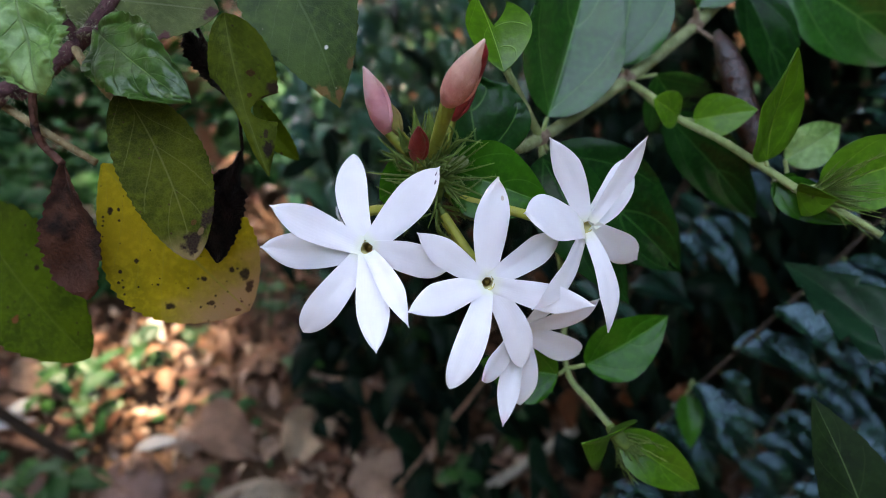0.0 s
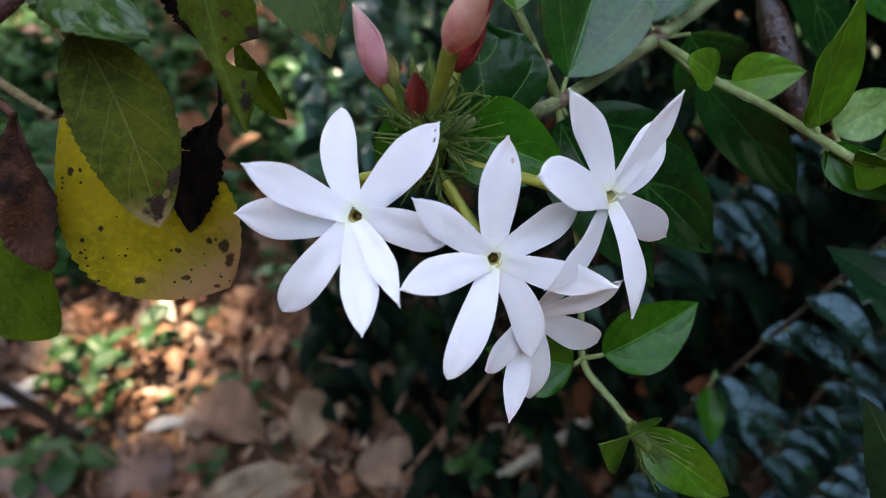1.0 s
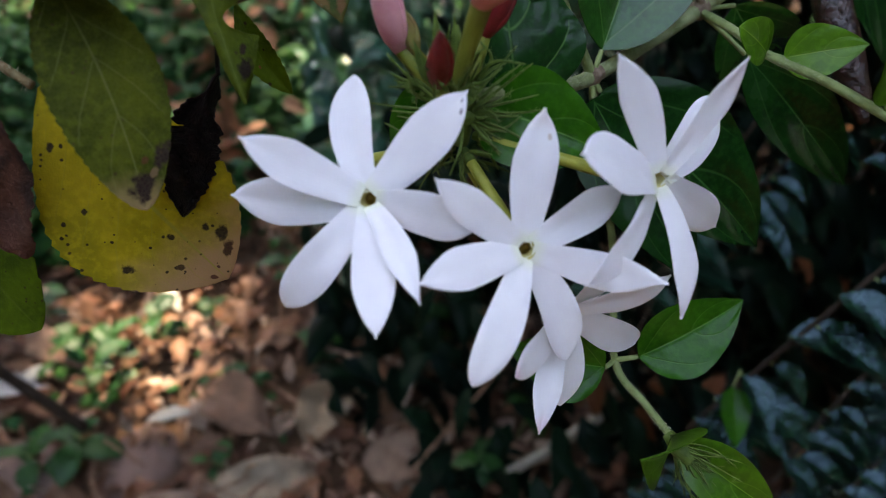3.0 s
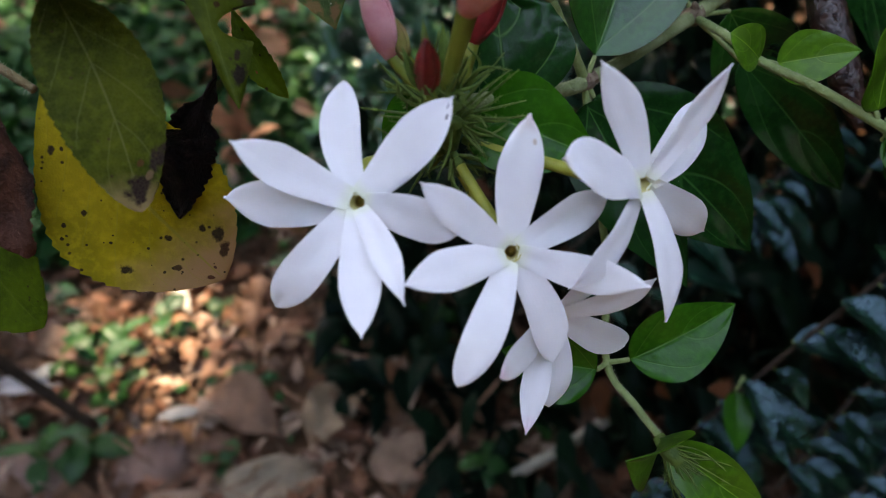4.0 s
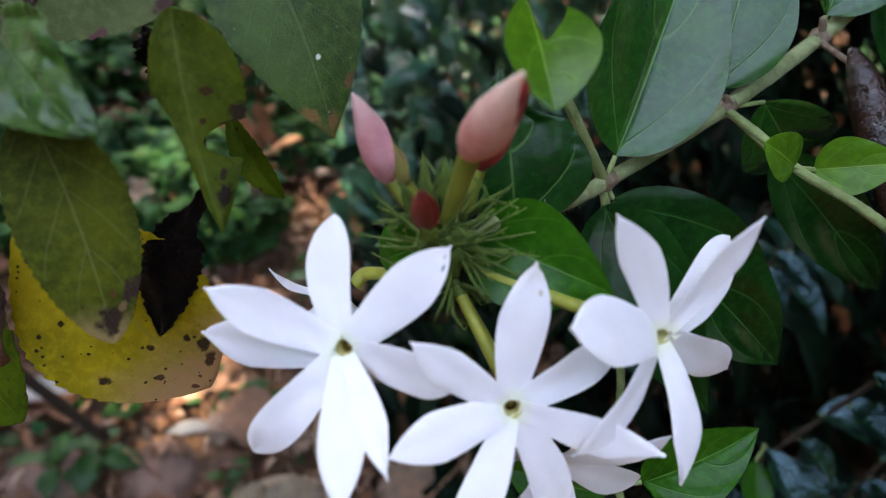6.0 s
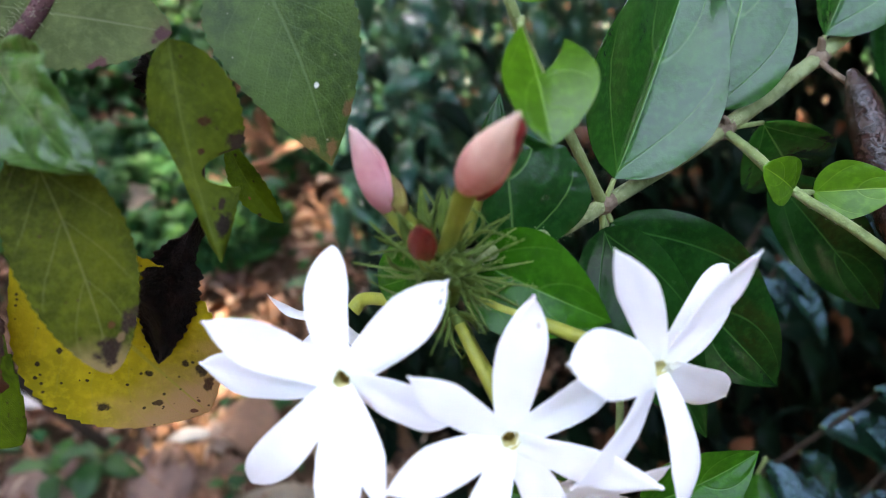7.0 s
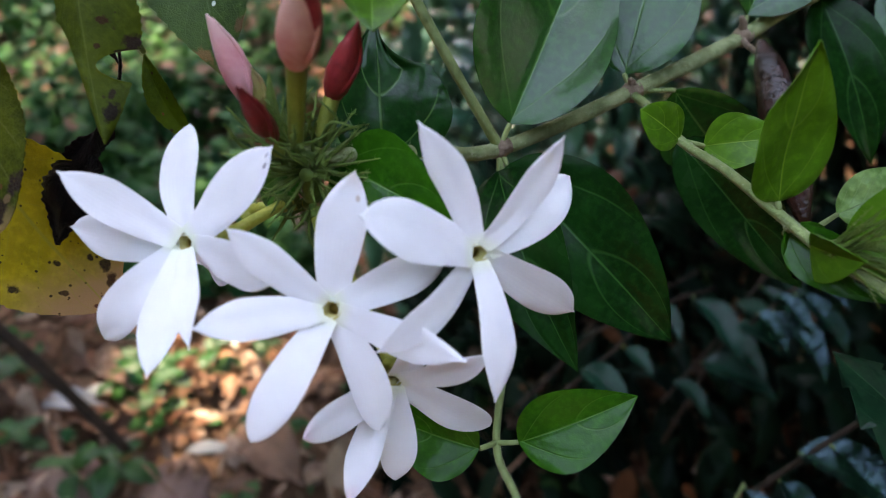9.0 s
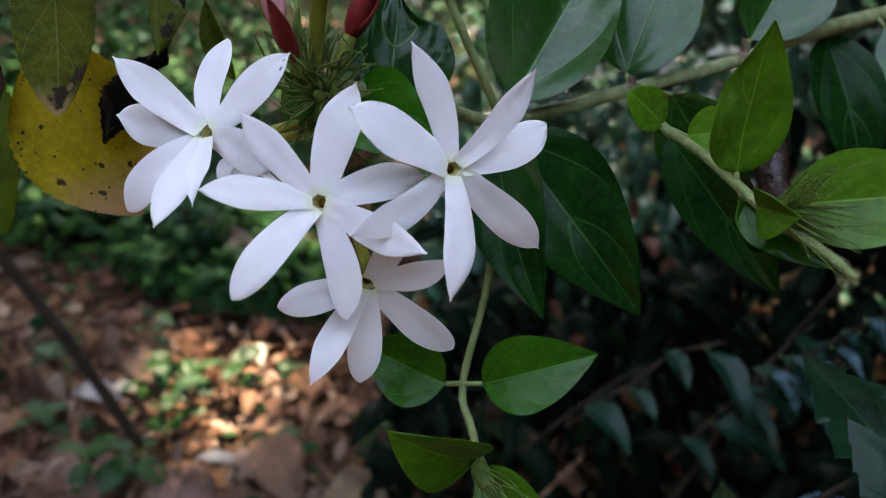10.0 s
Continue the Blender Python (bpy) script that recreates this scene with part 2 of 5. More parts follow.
spotted_leaf = leaf_mat("spotted_leaf", (0.074, 0.086, 0.007), (0.028, 0.040, 0.004), (0.19, 0.19, 0.07), 0.5, 0.04, 0.25, 4.2, 0.55, (700, 0.25, (0.05, 0.03, 0.015)),
                        [(0.91, -0.10, 0.062, (0.020, 0.009, 0.012)), (0.80, -0.82, 0.056, (0.026, 0.013, 0.015)), (0.80, -0.30, 0.018, (0.09, 0.035, 0.015)), (0.86, -0.55, 0.020, (0.16, 0.10, 0.05))], (0.30, 0.20, 0.09), 0.80, veining=0.50, rumple=2.4, net=0.8)
olive_leaf = leaf_mat("olive_leaf", (0.054, 0.090, 0.004), (0.024, 0.045, 0.003), (0.085, 0.115, 0.014), 0.5, 0.07, 0.28, 7.0, 0.35, (640, 0.26, (0.03, 0.015, 0.012)), [(0.62, 0.45, 0.02, (0.16, 0.05, 0.02)), (0.5, -0.4, 0.016, (0.02, 0.012, 0.008))], veining=0.55, rumple=1.6, net=0.6)
shade_leaf = leaf_mat("shade_leaf", (0.036, 0.074, 0.010), (0.018, 0.042, 0.006), (0.085, 0.13, 0.045), 0.42, 0.16, 0.22, 7.0, 0.45, (900, 0.16, (0.20, 0.19, 0.12)), [(0.66, -0.12, 0.012, (0.6, 0.6, 0.5)), (0.93, -0.3, 0.045, (0.14, 0.065, 0.025)), (0.88, 0.75, 0.05, (0.16, 0.085, 0.025)), (0.80, -0.9, 0.04, (0.10, 0.05, 0.02))], (0.13, 0.075, 0.020), 0.84, veining=0.55, rumple=1.6, net=0.5)
dull_leaf = leaf_mat("dull_leaf", (0.080, 0.105, 0.035), (0.050, 0.070, 0.022), (0.12, 0.14, 0.07), 0.6, 0.10, 0.25, 7.0, 0.15, None, [(0.97, 0.3, 0.05, (0.06, 0.022, 0.026)), (0.70, 0.95, 0.05, (0.09, 0.03, 0.035)), (0.35, 0.95, 0.07, (0.09, 0.03, 0.035))], (0.07, 0.03, 0.025), 0.9, net=0.4)
torn_mat = leaf_mat("torn_leaf", (0.066, 0.090, 0.007), (0.032, 0.050, 0.004), (0.12, 0.15, 0.03), 0.5, 0.10, 0.30, 6.0, 0.25, (480, 0.25, (0.03, 0.016, 0.014)), [(0.47, 0.88, 0.055, (0.030, 0.014, 0.014)), (0.36, 0.35, 0.028, (0.045, 0.016, 0.008)), (0.49, 0.20, 0.016, (0.05, 0.02, 0.01)), (0.84, 0.55, 0.060, (0.020, 0.011, 0.012)), (0.74, 0.50, 0.030, (0.030, 0.016, 0.014))], veining=0.55, rumple=1.6, net=0.5)
crinkle_leaf = leaf_mat("crinkle_leaf", (0.035, 0.100, 0.012), (0.012, 0.050, 0.006), (0.12, 0.21, 0.06), 0.36, 0.42, 0.18, 6.0, 0.4, rumple=6.0)
pale_leaf_mat = leaf_mat("pale_young_leaf", (0.20, 0.33, 0.11), (0.07, 0.18, 0.03), (0.22, 0.33, 0.14), 0.36, 0.38, 0.28, 6.0, 0.3, rumple=5.0)
soil = skin_mat("soil", (0.11, 0.062, 0.036), (0.055, 0.032, 0.020), 30, 0.9, 0.15, 0, 1.0)


# ---- mesh helpers ----
def vec(p):
    return np.array(p, dtype=float)


def unit(a):
    a = vec(a)
    return a / max(1e-12, np.linalg.norm(a))


FACE = vec((0.0, -0.82, 0.57))  # the open side of the thicket


def mesh_of(name, verts, faces, mat, uvs=None, smooth=True):
    me = bpy.data.meshes.new(name)
    me.from_pydata([tuple(v) for v in verts], [], faces)
    if uvs is not None:
        lay = me.uv_layers.new(name="UVMap")
        idx = np.empty(len(me.loops), dtype=np.int32)
        me.loops.foreach_get("vertex_index", idx)
        lay.data.foreach_set("uv", np.asarray(uvs)[idx].astype(np.float32).ravel())
    if smooth:
        me.polygons.foreach_set("use_smooth", [True] * len(me.polygons))
    if mat is not None:
        me.materials.append(mat)
    return me


BASES = {}


def thing(name, at, label, category, group="", kind=""):
    ob = new(name)
    ob.empty_display_size = 0.01
    ob.location = at
    BASES[ob.name] = Vector(at)
    return tagged(ob, label, category, group, kind)


def part(name, me, parent, label=""):
    ob = new(name, me)
    ob.parent = parent
    if parent.name in BASES:
        ob.matrix_parent_inverse = Matrix.Translation(-BASES[parent.name])
    return tagged(ob, label)


def smooth_line(points, n):
    """A Catmull-Rom line through the points."""
    p = [vec(q) for q in points]
    p = [2 * p[0] - p[1]] + p + [2 * p[-1] - p[-2]]
    out = []
    segs = len(p) - 3
    for i in range(n + 1):
        s = min(i / n * segs, segs - 1e-9)
        k = int(s)
        u = s - k
        a, b, c, d = p[k:k + 4]
        out.append(0.5 * (2 * b + (c - a) * u + (2 * a - 5 * b + 4 * c - d) * u * u + (3 * b - a - 3 * c + d) * u ** 3))
    return np.array(out)


def tube_data(points, radii, n=24, sides=10, knots=0.0, seed=0):
    """Vertices, faces and uvs of a round stem with closed ends; radii: given along the line."""
    g = np.random.default_rng(seed)
    c = smooth_line(points, n)
    r = np.interp(np.linspace(0, 1, n + 1), np.linspace(0, 1, len(radii)), radii)
    r = r * (1 + knots * g.normal(0, 1, n + 1))
    t = np.gradient(c, axis=0)
    t /= np.linalg.norm(t, axis=1)[:, None]
    a = unit(np.cross(t[0], (0.3, 0.2, 0.9)))
    verts, uvs, faces = [], [], []
    for i in range(n + 1):
        a = unit(a - t[i] * np.dot(a, t[i]))
        b = np.cross(t[i], a)
        for k in range(sides):
            w = 2 * math.pi * k / sides
            verts.append(c[i] + r[i] * (math.cos(w) * a + math.sin(w) * b))
            uvs.append((i / n, k / sides))
    for i in range(n):
        for k in range(sides):
            k2 = (k + 1) % sides
            faces.append((i * sides + k, i * sides + k2, (i + 1) * sides + k2, (i + 1) * sides + k))
    faces.append(tuple(range(sides))[::-1])
    faces.append(tuple(range(n * sides, (n + 1) * sides)))
    return verts, faces, uvs


def tube(name, points, radii, mat, n=24, sides=10, knots=0.02, seed=0):
    v, f, u = tube_data(points, radii, n, sides, knots, seed)
    return mesh_of(name, v, f, mat, u)


def hairs(name, points, r, length, count, mat, seed=0):
    """Fine hairs standing off a stem, all in one mesh."""
    g = np.random.default_rng(seed)
    c = smooth_line(points, 60)
    verts, faces = [], []
    for _ in range(count):
        s = g.uniform(0, 59.99)
        k = int(s)
        p = c[k] + (c[k + 1] - c[k]) * (s - k)
        t = unit(c[k + 1] - c[k])
        d = g.normal(0, 1, 3)
        d = unit(d - t * np.dot(d, t))
        e = unit(d + t * g.normal(0, 0.35))
        side = np.cross(t, d) * 0.000035
        q = p + d * r * 0.95
        L = length * g.uniform(0.5, 1.2)
        b = len(verts)
        verts += [q + side, q - side, q + t * 0.00005, q + e * L]
        faces += [(b, b + 1, b + 3), (b + 1, b + 2, b + 3), (b + 2, b, b + 3)]
    return mesh_of(name, verts, faces, mat, None, False)


def blade_grid(base, tip, width, side=None, nrm=None, shape="leaf", fold=0.2, arch=0.08, sway=0.0, curl=0.0, wave=0.0, teeth=0.0, nteeth=14, lw=1.0, rw=1.0, nu=28, nv=8, seed=0, bite=None, gap=None, twist=0.0, ragged=0.0, point=0.5, quilt=0.0, hook=0.0, rim=0.0):
    """Points of a leaf or petal from base to tip. side: the way across it, to the right of its upper face; fold lifts the edges,
    arch bows the middle up, sway bends it sideways, curl bends the tip down."""
    g = np.random.default_rng(seed)
    base, tip = vec(base), vec(tip)
    ax = tip - base
    L = np.linalg.norm(ax)
    ax = ax / L
    if side is not None:
        s = vec(side)
        s = unit(s - ax * np.dot(s, ax))
    else:
        s = unit(np.cross(ax, vec(FACE if nrm is None else nrm)))
    up = np.cross(s, ax)
    if twist:
        w = radians(twist)
        s, up = s * math.cos(w) + up * math.sin(w), up * math.cos(w) - s * math.sin(w)
    us = np.linspace(0, 1, nu + 1)
    vs = np.linspace(-1, 1, nv + 1)
    ph = g.uniform(0, 6.28, 6)
    out = np.zeros((nu + 1, nv + 1, 3))

    def width_at(u):
        if shape == "petal":
            q = 0.62
            if u < q:
                w = 0.56 + 0.44 * math.sin(0.5 * math.pi * u / q) ** 1.15
            else:
                r = (u - q) / (1 - q)
                e = min(1.0, r / (0.93 if point > 0.25 else 1.0))
                w = (1 - point) * max(0.0, 1 - e ** 2.3) ** 0.62 + point * max(0.0, 1 - e ** 1.35) ** 0.9
                if point > 0.25 and r > 0.8:  # a fine point at the tip
                    w = max(w, 0.9 * (1 - r))
        elif shape == "oval":
            w = max(0.0, math.sin(math.pi * u ** 0.9)) ** 0.62
        elif shape == "egg":
            w = max(0.0, math.sin(math.pi * u ** 1.15)) ** 0.75
        elif shape == "heart":
            w = min(1.0, (u / 0.22) ** 0.6) * (1 - max(0, (u - 0.3) / 0.7) ** 1.8)
        elif shape == "lance":
            w = math.sin(math.pi * min(1, u ** 0.85)) ** 1.1
        else:
            w = max(0.0, 1 - (1 - u / 0.34) ** 2) ** 0.55 if u < 0.34 else max(0.0, 1 - ((u - 0.34) / 0.66) ** 1.75)
        return max(w, 0.012)

    for i, row in enumerate(us):
        for j, v in enumerate(vs):
            u = row
            if gap is not None and v * gap[0] > 0:  # one half is eaten away at its base
                lo = gap[1] + (gap[2] - gap[1]) * abs(v)
                u = lo + (1 - lo) * row
            w = width_at(u)
            tooth = 1 - teeth * ((u * nteeth) % 1.0)
            bend = arch * L * 4 * u * (1 - u) - curl * L * u ** 3
            mid = base + ax * (u * L) + s * (sway * L * 4 * u * (1 - u)) + up * bend
            ww = w * width / 2 * (lw if v < 0 else rw)
            ww *= 1 + (tooth - 1) * abs(v)
            if ragged:
                ww *= 1 - ragged * abs(v) * (0.5 + 0.5 * math.sin(u * 37 + ph[0] + (3 if v > 0 else 0)) * math.sin(u * 83 + ph[1]))
            if bite is not None:
                for bs, u0, u1, depth in bite:
                    if v * bs > 0 and u0 < u < u1:
                        ww *= 1 - depth * math.sin(math.pi * (u - u0) / (u1 - u0)) ** 0.6
            lift = fold * ww * abs(v) ** (2.0 if shape == "petal" else 1.15)
            rip = wave * width * (math.sin(6.5 * u * 2 + ph[2] + v * 2.0) * 0.6 * abs(v) + 0.4 * math.sin(11 * u + ph[3] - 3 * v))
            if quilt:  # the blade swells between its veins
                z = ((u - 0.55 * abs(v) ** 1.6) / 0.45 - 0.07) % 1.0
                rip += quilt * width * (4 * z * (1 - z) - 0.5) * min(1.0, 1.6 * abs(v)) * min(1.0, 4 * u, 5 * (1 - u))
            if shape == "petal":  # a shallow groove down the middle, the edges rolled back a little
                rip -= width * min(1.0, 4 * u) * (0.012 * math.exp(-(v / 0.35) ** 2) + 0.06 * abs(v) ** 4 * (0.6 + 0.4 * math.sin(5 * u + ph[4])))
            if rim and v > 0.3:  # one margin turns up
                rip += rim * width * (v - 0.3) ** 2 * min(1.0, 4 * u)
            if hook:  # the tip turns over
                rip -= hook * L * max(0.0, (u - 0.72) / 0.28) ** 2
            out[i, j] = mid + s * (v * ww * math.cos(min(1.2, abs(fold) * 0.5))) + up * (lift + rip)
    return out


def blade_data(grid, thick, split=False):
    nu, nv = grid.shape[0] - 1, grid.shape[1] - 1
    du = np.gradient(grid, axis=0)
    dv = np.gradient(grid, axis=1)
    n = np.cross(dv, du)
    n /= np.maximum(1e-12, np.linalg.norm(n, axis=2))[:, :, None]
    edge = 1 - 0.6 * np.abs(np.linspace(-1, 1, nv + 1)) ** 3
    off = n * (thick / 2 * edge)[None, :, None]
    top, bot = (grid + off).reshape(-1, 3), (grid - off).reshape(-1, 3)
    N = len(top)
    idx = np.arange(N).reshape(nu + 1, nv + 1)
    a, b, c, d = idx[:-1, :-1].ravel(), idx[:-1, 1:].ravel(), idx[1:, 1:].ravel(), idx[1:, :-1].ravel()
    faces = [tuple(q) for q in np.stack([a, b, c, d], 1)] + [tuple(q) for q in np.stack([d, c, b, a], 1) + N]
    rim = list(idx[0, :]) + list(idx[1:, -1]) + list(idx[-1, -2::-1]) + list(idx[-2:0:-1, 0])
    verts = np.concatenate([top, bot])
    shift = np.arange(2 * N)
    if split:  # a rim of its own keeps the faces crisp to their edge
        shift[rim] = 2 * N + np.arange(len(rim))
        shift[np.array(rim) + N] = 2 * N + len(rim) + np.arange(len(rim))
        verts = np.concatenate([verts, top[rim], bot[rim]])
    for i in range(len(rim)):
        p, q = rim[i], rim[(i + 1) % len(rim)]
        faces.append((shift[q], shift[p], shift[p + N], shift[q + N]))
    uu, vv = np.meshgrid(np.linspace(0, 1, nu + 1), np.linspace(0, 1, nv + 1), indexing="ij")
    uv = np.stack([uu.ravel(), vv.ravel()], 1)
    uvs = [uv, uv] + ([uv[rim], uv[rim]] if split else [])
    return verts, faces, np.concatenate(uvs)


def blade(name, mat, thick=0.00035, **kw):
    v, f, u = blade_data(blade_grid(**kw), thick, True)
    return mesh_of(name, v, f, mat, u)


def join(datas):
    verts, faces, uvs, n = [], [], [], 0
    for v, f, u in datas:
        verts.append(np.asarray(v))
        faces += [tuple(i + n for i in q) for q in f]
        uvs.append(np.asarray(u))
        n += len(v)
    return np.concatenate(verts), faces, np.concatenate(uvs)


# ---- the jasmine vine ----
vine = thing("jasmine_vine", (0.55, 0.55, 0.03), "climbing jasmine with white star flowers, pink buds and glossy leaves", "vine")
HUB, HUB2 = vec((-0.0010, 0.1120, 0.5415)), vec((-0.0015, 0.1125, 0.5330))

main_line = [(0.115, 0.225, 0.561), (0.0837, 0.1881+0.012, 0.5509), (0.0702, 0.1880, 0.5445), (0.0469, 0.1649, 0.5374), (0.0232, 0.1452, 0.5306), (0.0125, 0.1250, 0.5372), (0.0005, 0.1135, 0.5400)]
branch = part("branch", tube("branch", main_line, [0.0019, 0.0018, 0.0017, 0.0016, 0.0014, 0.0012, 0.0012], vine_bark, 70, 12, 0.03, 1), vine)
part("hairs", hairs("hairs", main_line, 0.0015, 0.0007, 900, hair_mat, 2), branch)
# the shoot climbs on behind the leaves to its root
root_line = [(0.115, 0.225, 0.561), (0.23, 0.33, 0.585), (0.48, 0.50, 0.50), (0.55, 0.55, 0.03)]
part("stem", tube("stem", root_line, [0.0019, 0.0022, 0.0026, 0.003], vine_bark, 40, 10, 0.03, 3), vine)
for p, r in (((0.0232, 0.1452, 0.5306), 0.0020), ((0.0469, 0.1649, 0.5374), 0.0021), ((0.0702, 0.1880, 0.5445), 0.0022)):
    q = vec(p)
    part("node", tube("node", [q - (0.0016, 0.0013, 0.0004), q, q + (0.0016, 0.0013, 0.0004)], [r * 0.75, r, r * 0.75], node_bark, 8, 10, 0.08, 5), vine, "brown swollen joint of the stem")


def shoot(name, points, radii, mat=green_stem, fuzz=300, length=0.0008, seed=0, label=""):
    ob = part(name, tube(name, points, radii, mat, 36, 10, 0.03, seed), vine, label)
    if fuzz:
        part("hairs", hairs("hairs", points, sum(radii) / len(radii), length, fuzz, hair_mat, seed + 1), ob)
    return ob


shoot("shoot", [(0.0232, 0.1452, 0.5306), (0.0165, 0.1405, 0.5440), (0.0080, 0.1370, 0.5600), (0.0040, 0.1350, 0.5690), (-0.004, 0.133, 0.588)], [0.0010, 0.0009, 0.0009, 0.0008, 0.0007], green_stem, 500, 0.0006, 11)
shoot("shoot", [(0.0232, 0.1452, 0.5306), (0.0255, 0.1410, 0.5180), (0.0290, 0.1270, 0.5010), (0.0296, 0.1145, 0.4850), (0.0345, 0.1060, 0.4820), (0.0381, 0.0991, 0.4812)], [0.0009, 0.0008, 0.00075, 0.0007, 0.0007, 0.0007], green_stem, 1100, 0.0004, 13)
side_line = [(0.0469, 0.1649, 0.5374), (0.0515, 0.1560, 0.5365), (0.0559, 0.1466, 0.5348), (0.0625, 0.1370, 0.5340), (0.0685, 0.1269, 0.5325), (0.0735, 0.1195, 0.5310), (0.0765, 0.1165, 0.5300), (0.0812, 0.112, 0.5292), (0.0856, 0.1081, 0.5275)]
shoot("shoot", side_line, [0.0009, 0.00082, 0.00082, 0.00082, 0.00085, 0.0009, 0.0008, 0.0007, 0.0006], green_stem, 1700, 0.00042, 15)

LEAVES = 0


def leaf(mat, base, tip, width, stalk=None, label="", name="leaf", thick=0.00035, parent=None, **kw):
    """One leaf with, where it has one, its stalk."""
    global LEAVES
    LEAVES += 1
    kw.setdefault("seed", LEAVES)
    ob = part(name, blade(name, mat, thick, base=base, tip=tip, width=width, **kw), parent or vine, label)
    if stalk is not None:
        part("stalk", tube("stalk", [stalk, (vec(stalk) + vec(base)) / 2 + (0, -0.0003, 0.0002), base], [0.0006, 0.0005, 0.0005], green_stem, 10, 8, 0.02), ob)
    return ob


N2, J1, N3 = (0.0232, 0.1452, 0.5306), (0.0469, 0.1649, 0.5374), (0.0702, 0.1880, 0.5445)
# large glossy leaf on the joint, half of it mirroring the sky
leaf(glossy_leaf, (0.0246, 0.1468, 0.5352), (0.0363, 0.1715, 0.5708), 0.0300, N2, "large glossy dark green leaf", side=(0.908, 0.150, -0.381), fold=0.50, arch=0.02, sway=0.0, lw=1.0, rw=0.76, rim=0.10, quilt=0.020, nu=40, nv=16)
leaf(glossy_leaf, (0.0452, 0.1667, 0.5405), (0.0505, 0.1863, 0.5724), 0.0225, J1, "glossy leaf with a dark fleck", side=(0.976, -0.174, -0.055), fold=0.08, arch=0.02, quilt=0.020, nu=40, nv=16)
leaf(glossy_leaf, (0.0705, 0.1890, 0.5490), (0.0804, 0.2099, 0.5790), 0.0240, N3, "glossy leaf above the branch", side=(0.908, 0.150, -0.381), fold=0.45, arch=0.02, quilt=0.020, nu=40, nv=16)
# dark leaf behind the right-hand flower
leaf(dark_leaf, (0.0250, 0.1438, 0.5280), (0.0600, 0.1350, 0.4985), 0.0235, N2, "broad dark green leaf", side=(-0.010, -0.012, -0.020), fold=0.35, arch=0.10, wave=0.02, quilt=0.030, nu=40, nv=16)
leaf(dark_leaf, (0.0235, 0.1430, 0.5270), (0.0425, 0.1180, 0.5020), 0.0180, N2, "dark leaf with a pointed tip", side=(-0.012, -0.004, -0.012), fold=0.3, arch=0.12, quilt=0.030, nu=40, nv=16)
# leaf pair under the flower head
leaf(fresh_leaf, (0.0012, 0.1171, 0.5375), (0.0214, 0.1120, 0.5318), 0.0155, tuple(HUB), "smooth bright green leaf below the buds", side=(-0.002, -0.007, -0.011), fold=0.3, arch=0.10, curl=0.0, quilt=0.018, nu=40, nv=16)
leaf(fresh_leaf, (-0.0020, 0.1135, 0.5385), (-0.0130, 0.1180, 0.5300), 0.0110, tuple(HUB), "small green leaf under the flower head", fold=0.3, arch=0.10, quilt=0.018, nu=40, nv=16)
# chewed leaf behind the buds
leaf(chewed_mat, (0.0072, 0.1220, 0.5350), (0.0035, 0.1324, 0.5562), 0.0200, (0.0100, 0.1215, 0.5365), "dark glossy leaf with a chewed tip", side=(0.02, 0.004, -0.002), fold=0.2, arch=0.04, bite=[(1, 0.66, 1.2, 0.85)], lw=0.75, rw=1.15, wave=0.02, quilt=0.05, nu=60, nv=18)
# notched bright leaf on the climbing shoot
leaf(mid_leaf, (0.0058, 0.1250, 0.5684), (0.0103, 0.1096, 0.5598), 0.0122, (0.0060, 0.1362, 0.5660), "light green leaf with a chewed notch", side=(-0.013, 0.002, 0.002), fold=0.25, arch=0.05, shape="egg", gap=(-1, 0.52, 0.22), lw=1.15, rw=0.72, nu=40, nv=16)
leaf(young_leaf, (0.0040, 0.1360, 0.5690), (0.0180, 0.1560, 0.5740), 0.0100, (0.0050, 0.1358, 0.5670), "light green leaf", fold=0.2, arch=0.05, quilt=0.018, nu=40, nv=16)
# small leaf pair on the side shoot
S1 = (0.0559, 0.1466, 0.5348)
leaf(young_leaf, (0.0553, 0.1464, 0.5352), (0.0475, 0.1424, 0.5415), 0.0085, S1, "small light green leaf", fold=0.2, arch=0.06, shape="oval", quilt=0.018, nu=40, nv=16)
leaf(young_leaf, (0.0605, 0.1500, 0.5330), (0.0735, 0.1460, 0.5374), 0.0105, S1, "small light green leaf", fold=0.25, arch=0.06, quilt=0.018, nu=40, nv=16)
# upright leaf and the leaves round the tip cluster
S2 = (0.0690, 0.1265, 0.5326)
leaf(young_leaf, (0.0686, 0.1268, 0.5340), (0.0674, 0.1255, 0.5586), 0.0149, S2, "upright pointed light green leaf", side=(0.0128, 0.0081, 0.0001), fold=0.2, arch=-0.04, wave=0.03, quilt=0.018, nu=40, nv=16)
leaf(pale_leaf_mat, (0.0882, 0.154, 0.52), (0.1035, 0.1609, 0.5268), 0.0115, (0.0720, 0.1220, 0.5312), "pale green leaf", fold=0.3, arch=0.08, quilt=0.018, nu=40, nv=16)
leaf(young_leaf, (0.0760, 0.1180, 0.5330), (0.1010, 0.1220, 0.5395), 0.0150, (0.0735, 0.1195, 0.5312), "light green leaf by the young bud tuft", side=(0.0, -0.006, -0.013), fold=0.2, arch=0.06, quilt=0.018, nu=40, nv=16)
leaf(young_leaf, (0.0718, 0.1176, 0.5322), (0.0771, 0.112, 0.5335), 0.0088, (0.0735, 0.1195, 0.5312), "small folded bract leaf", side=(0.006, -0.002, -0.008), fold=0.45, arch=0.05, shape="heart", quilt=0.018, nu=40, nv=16)
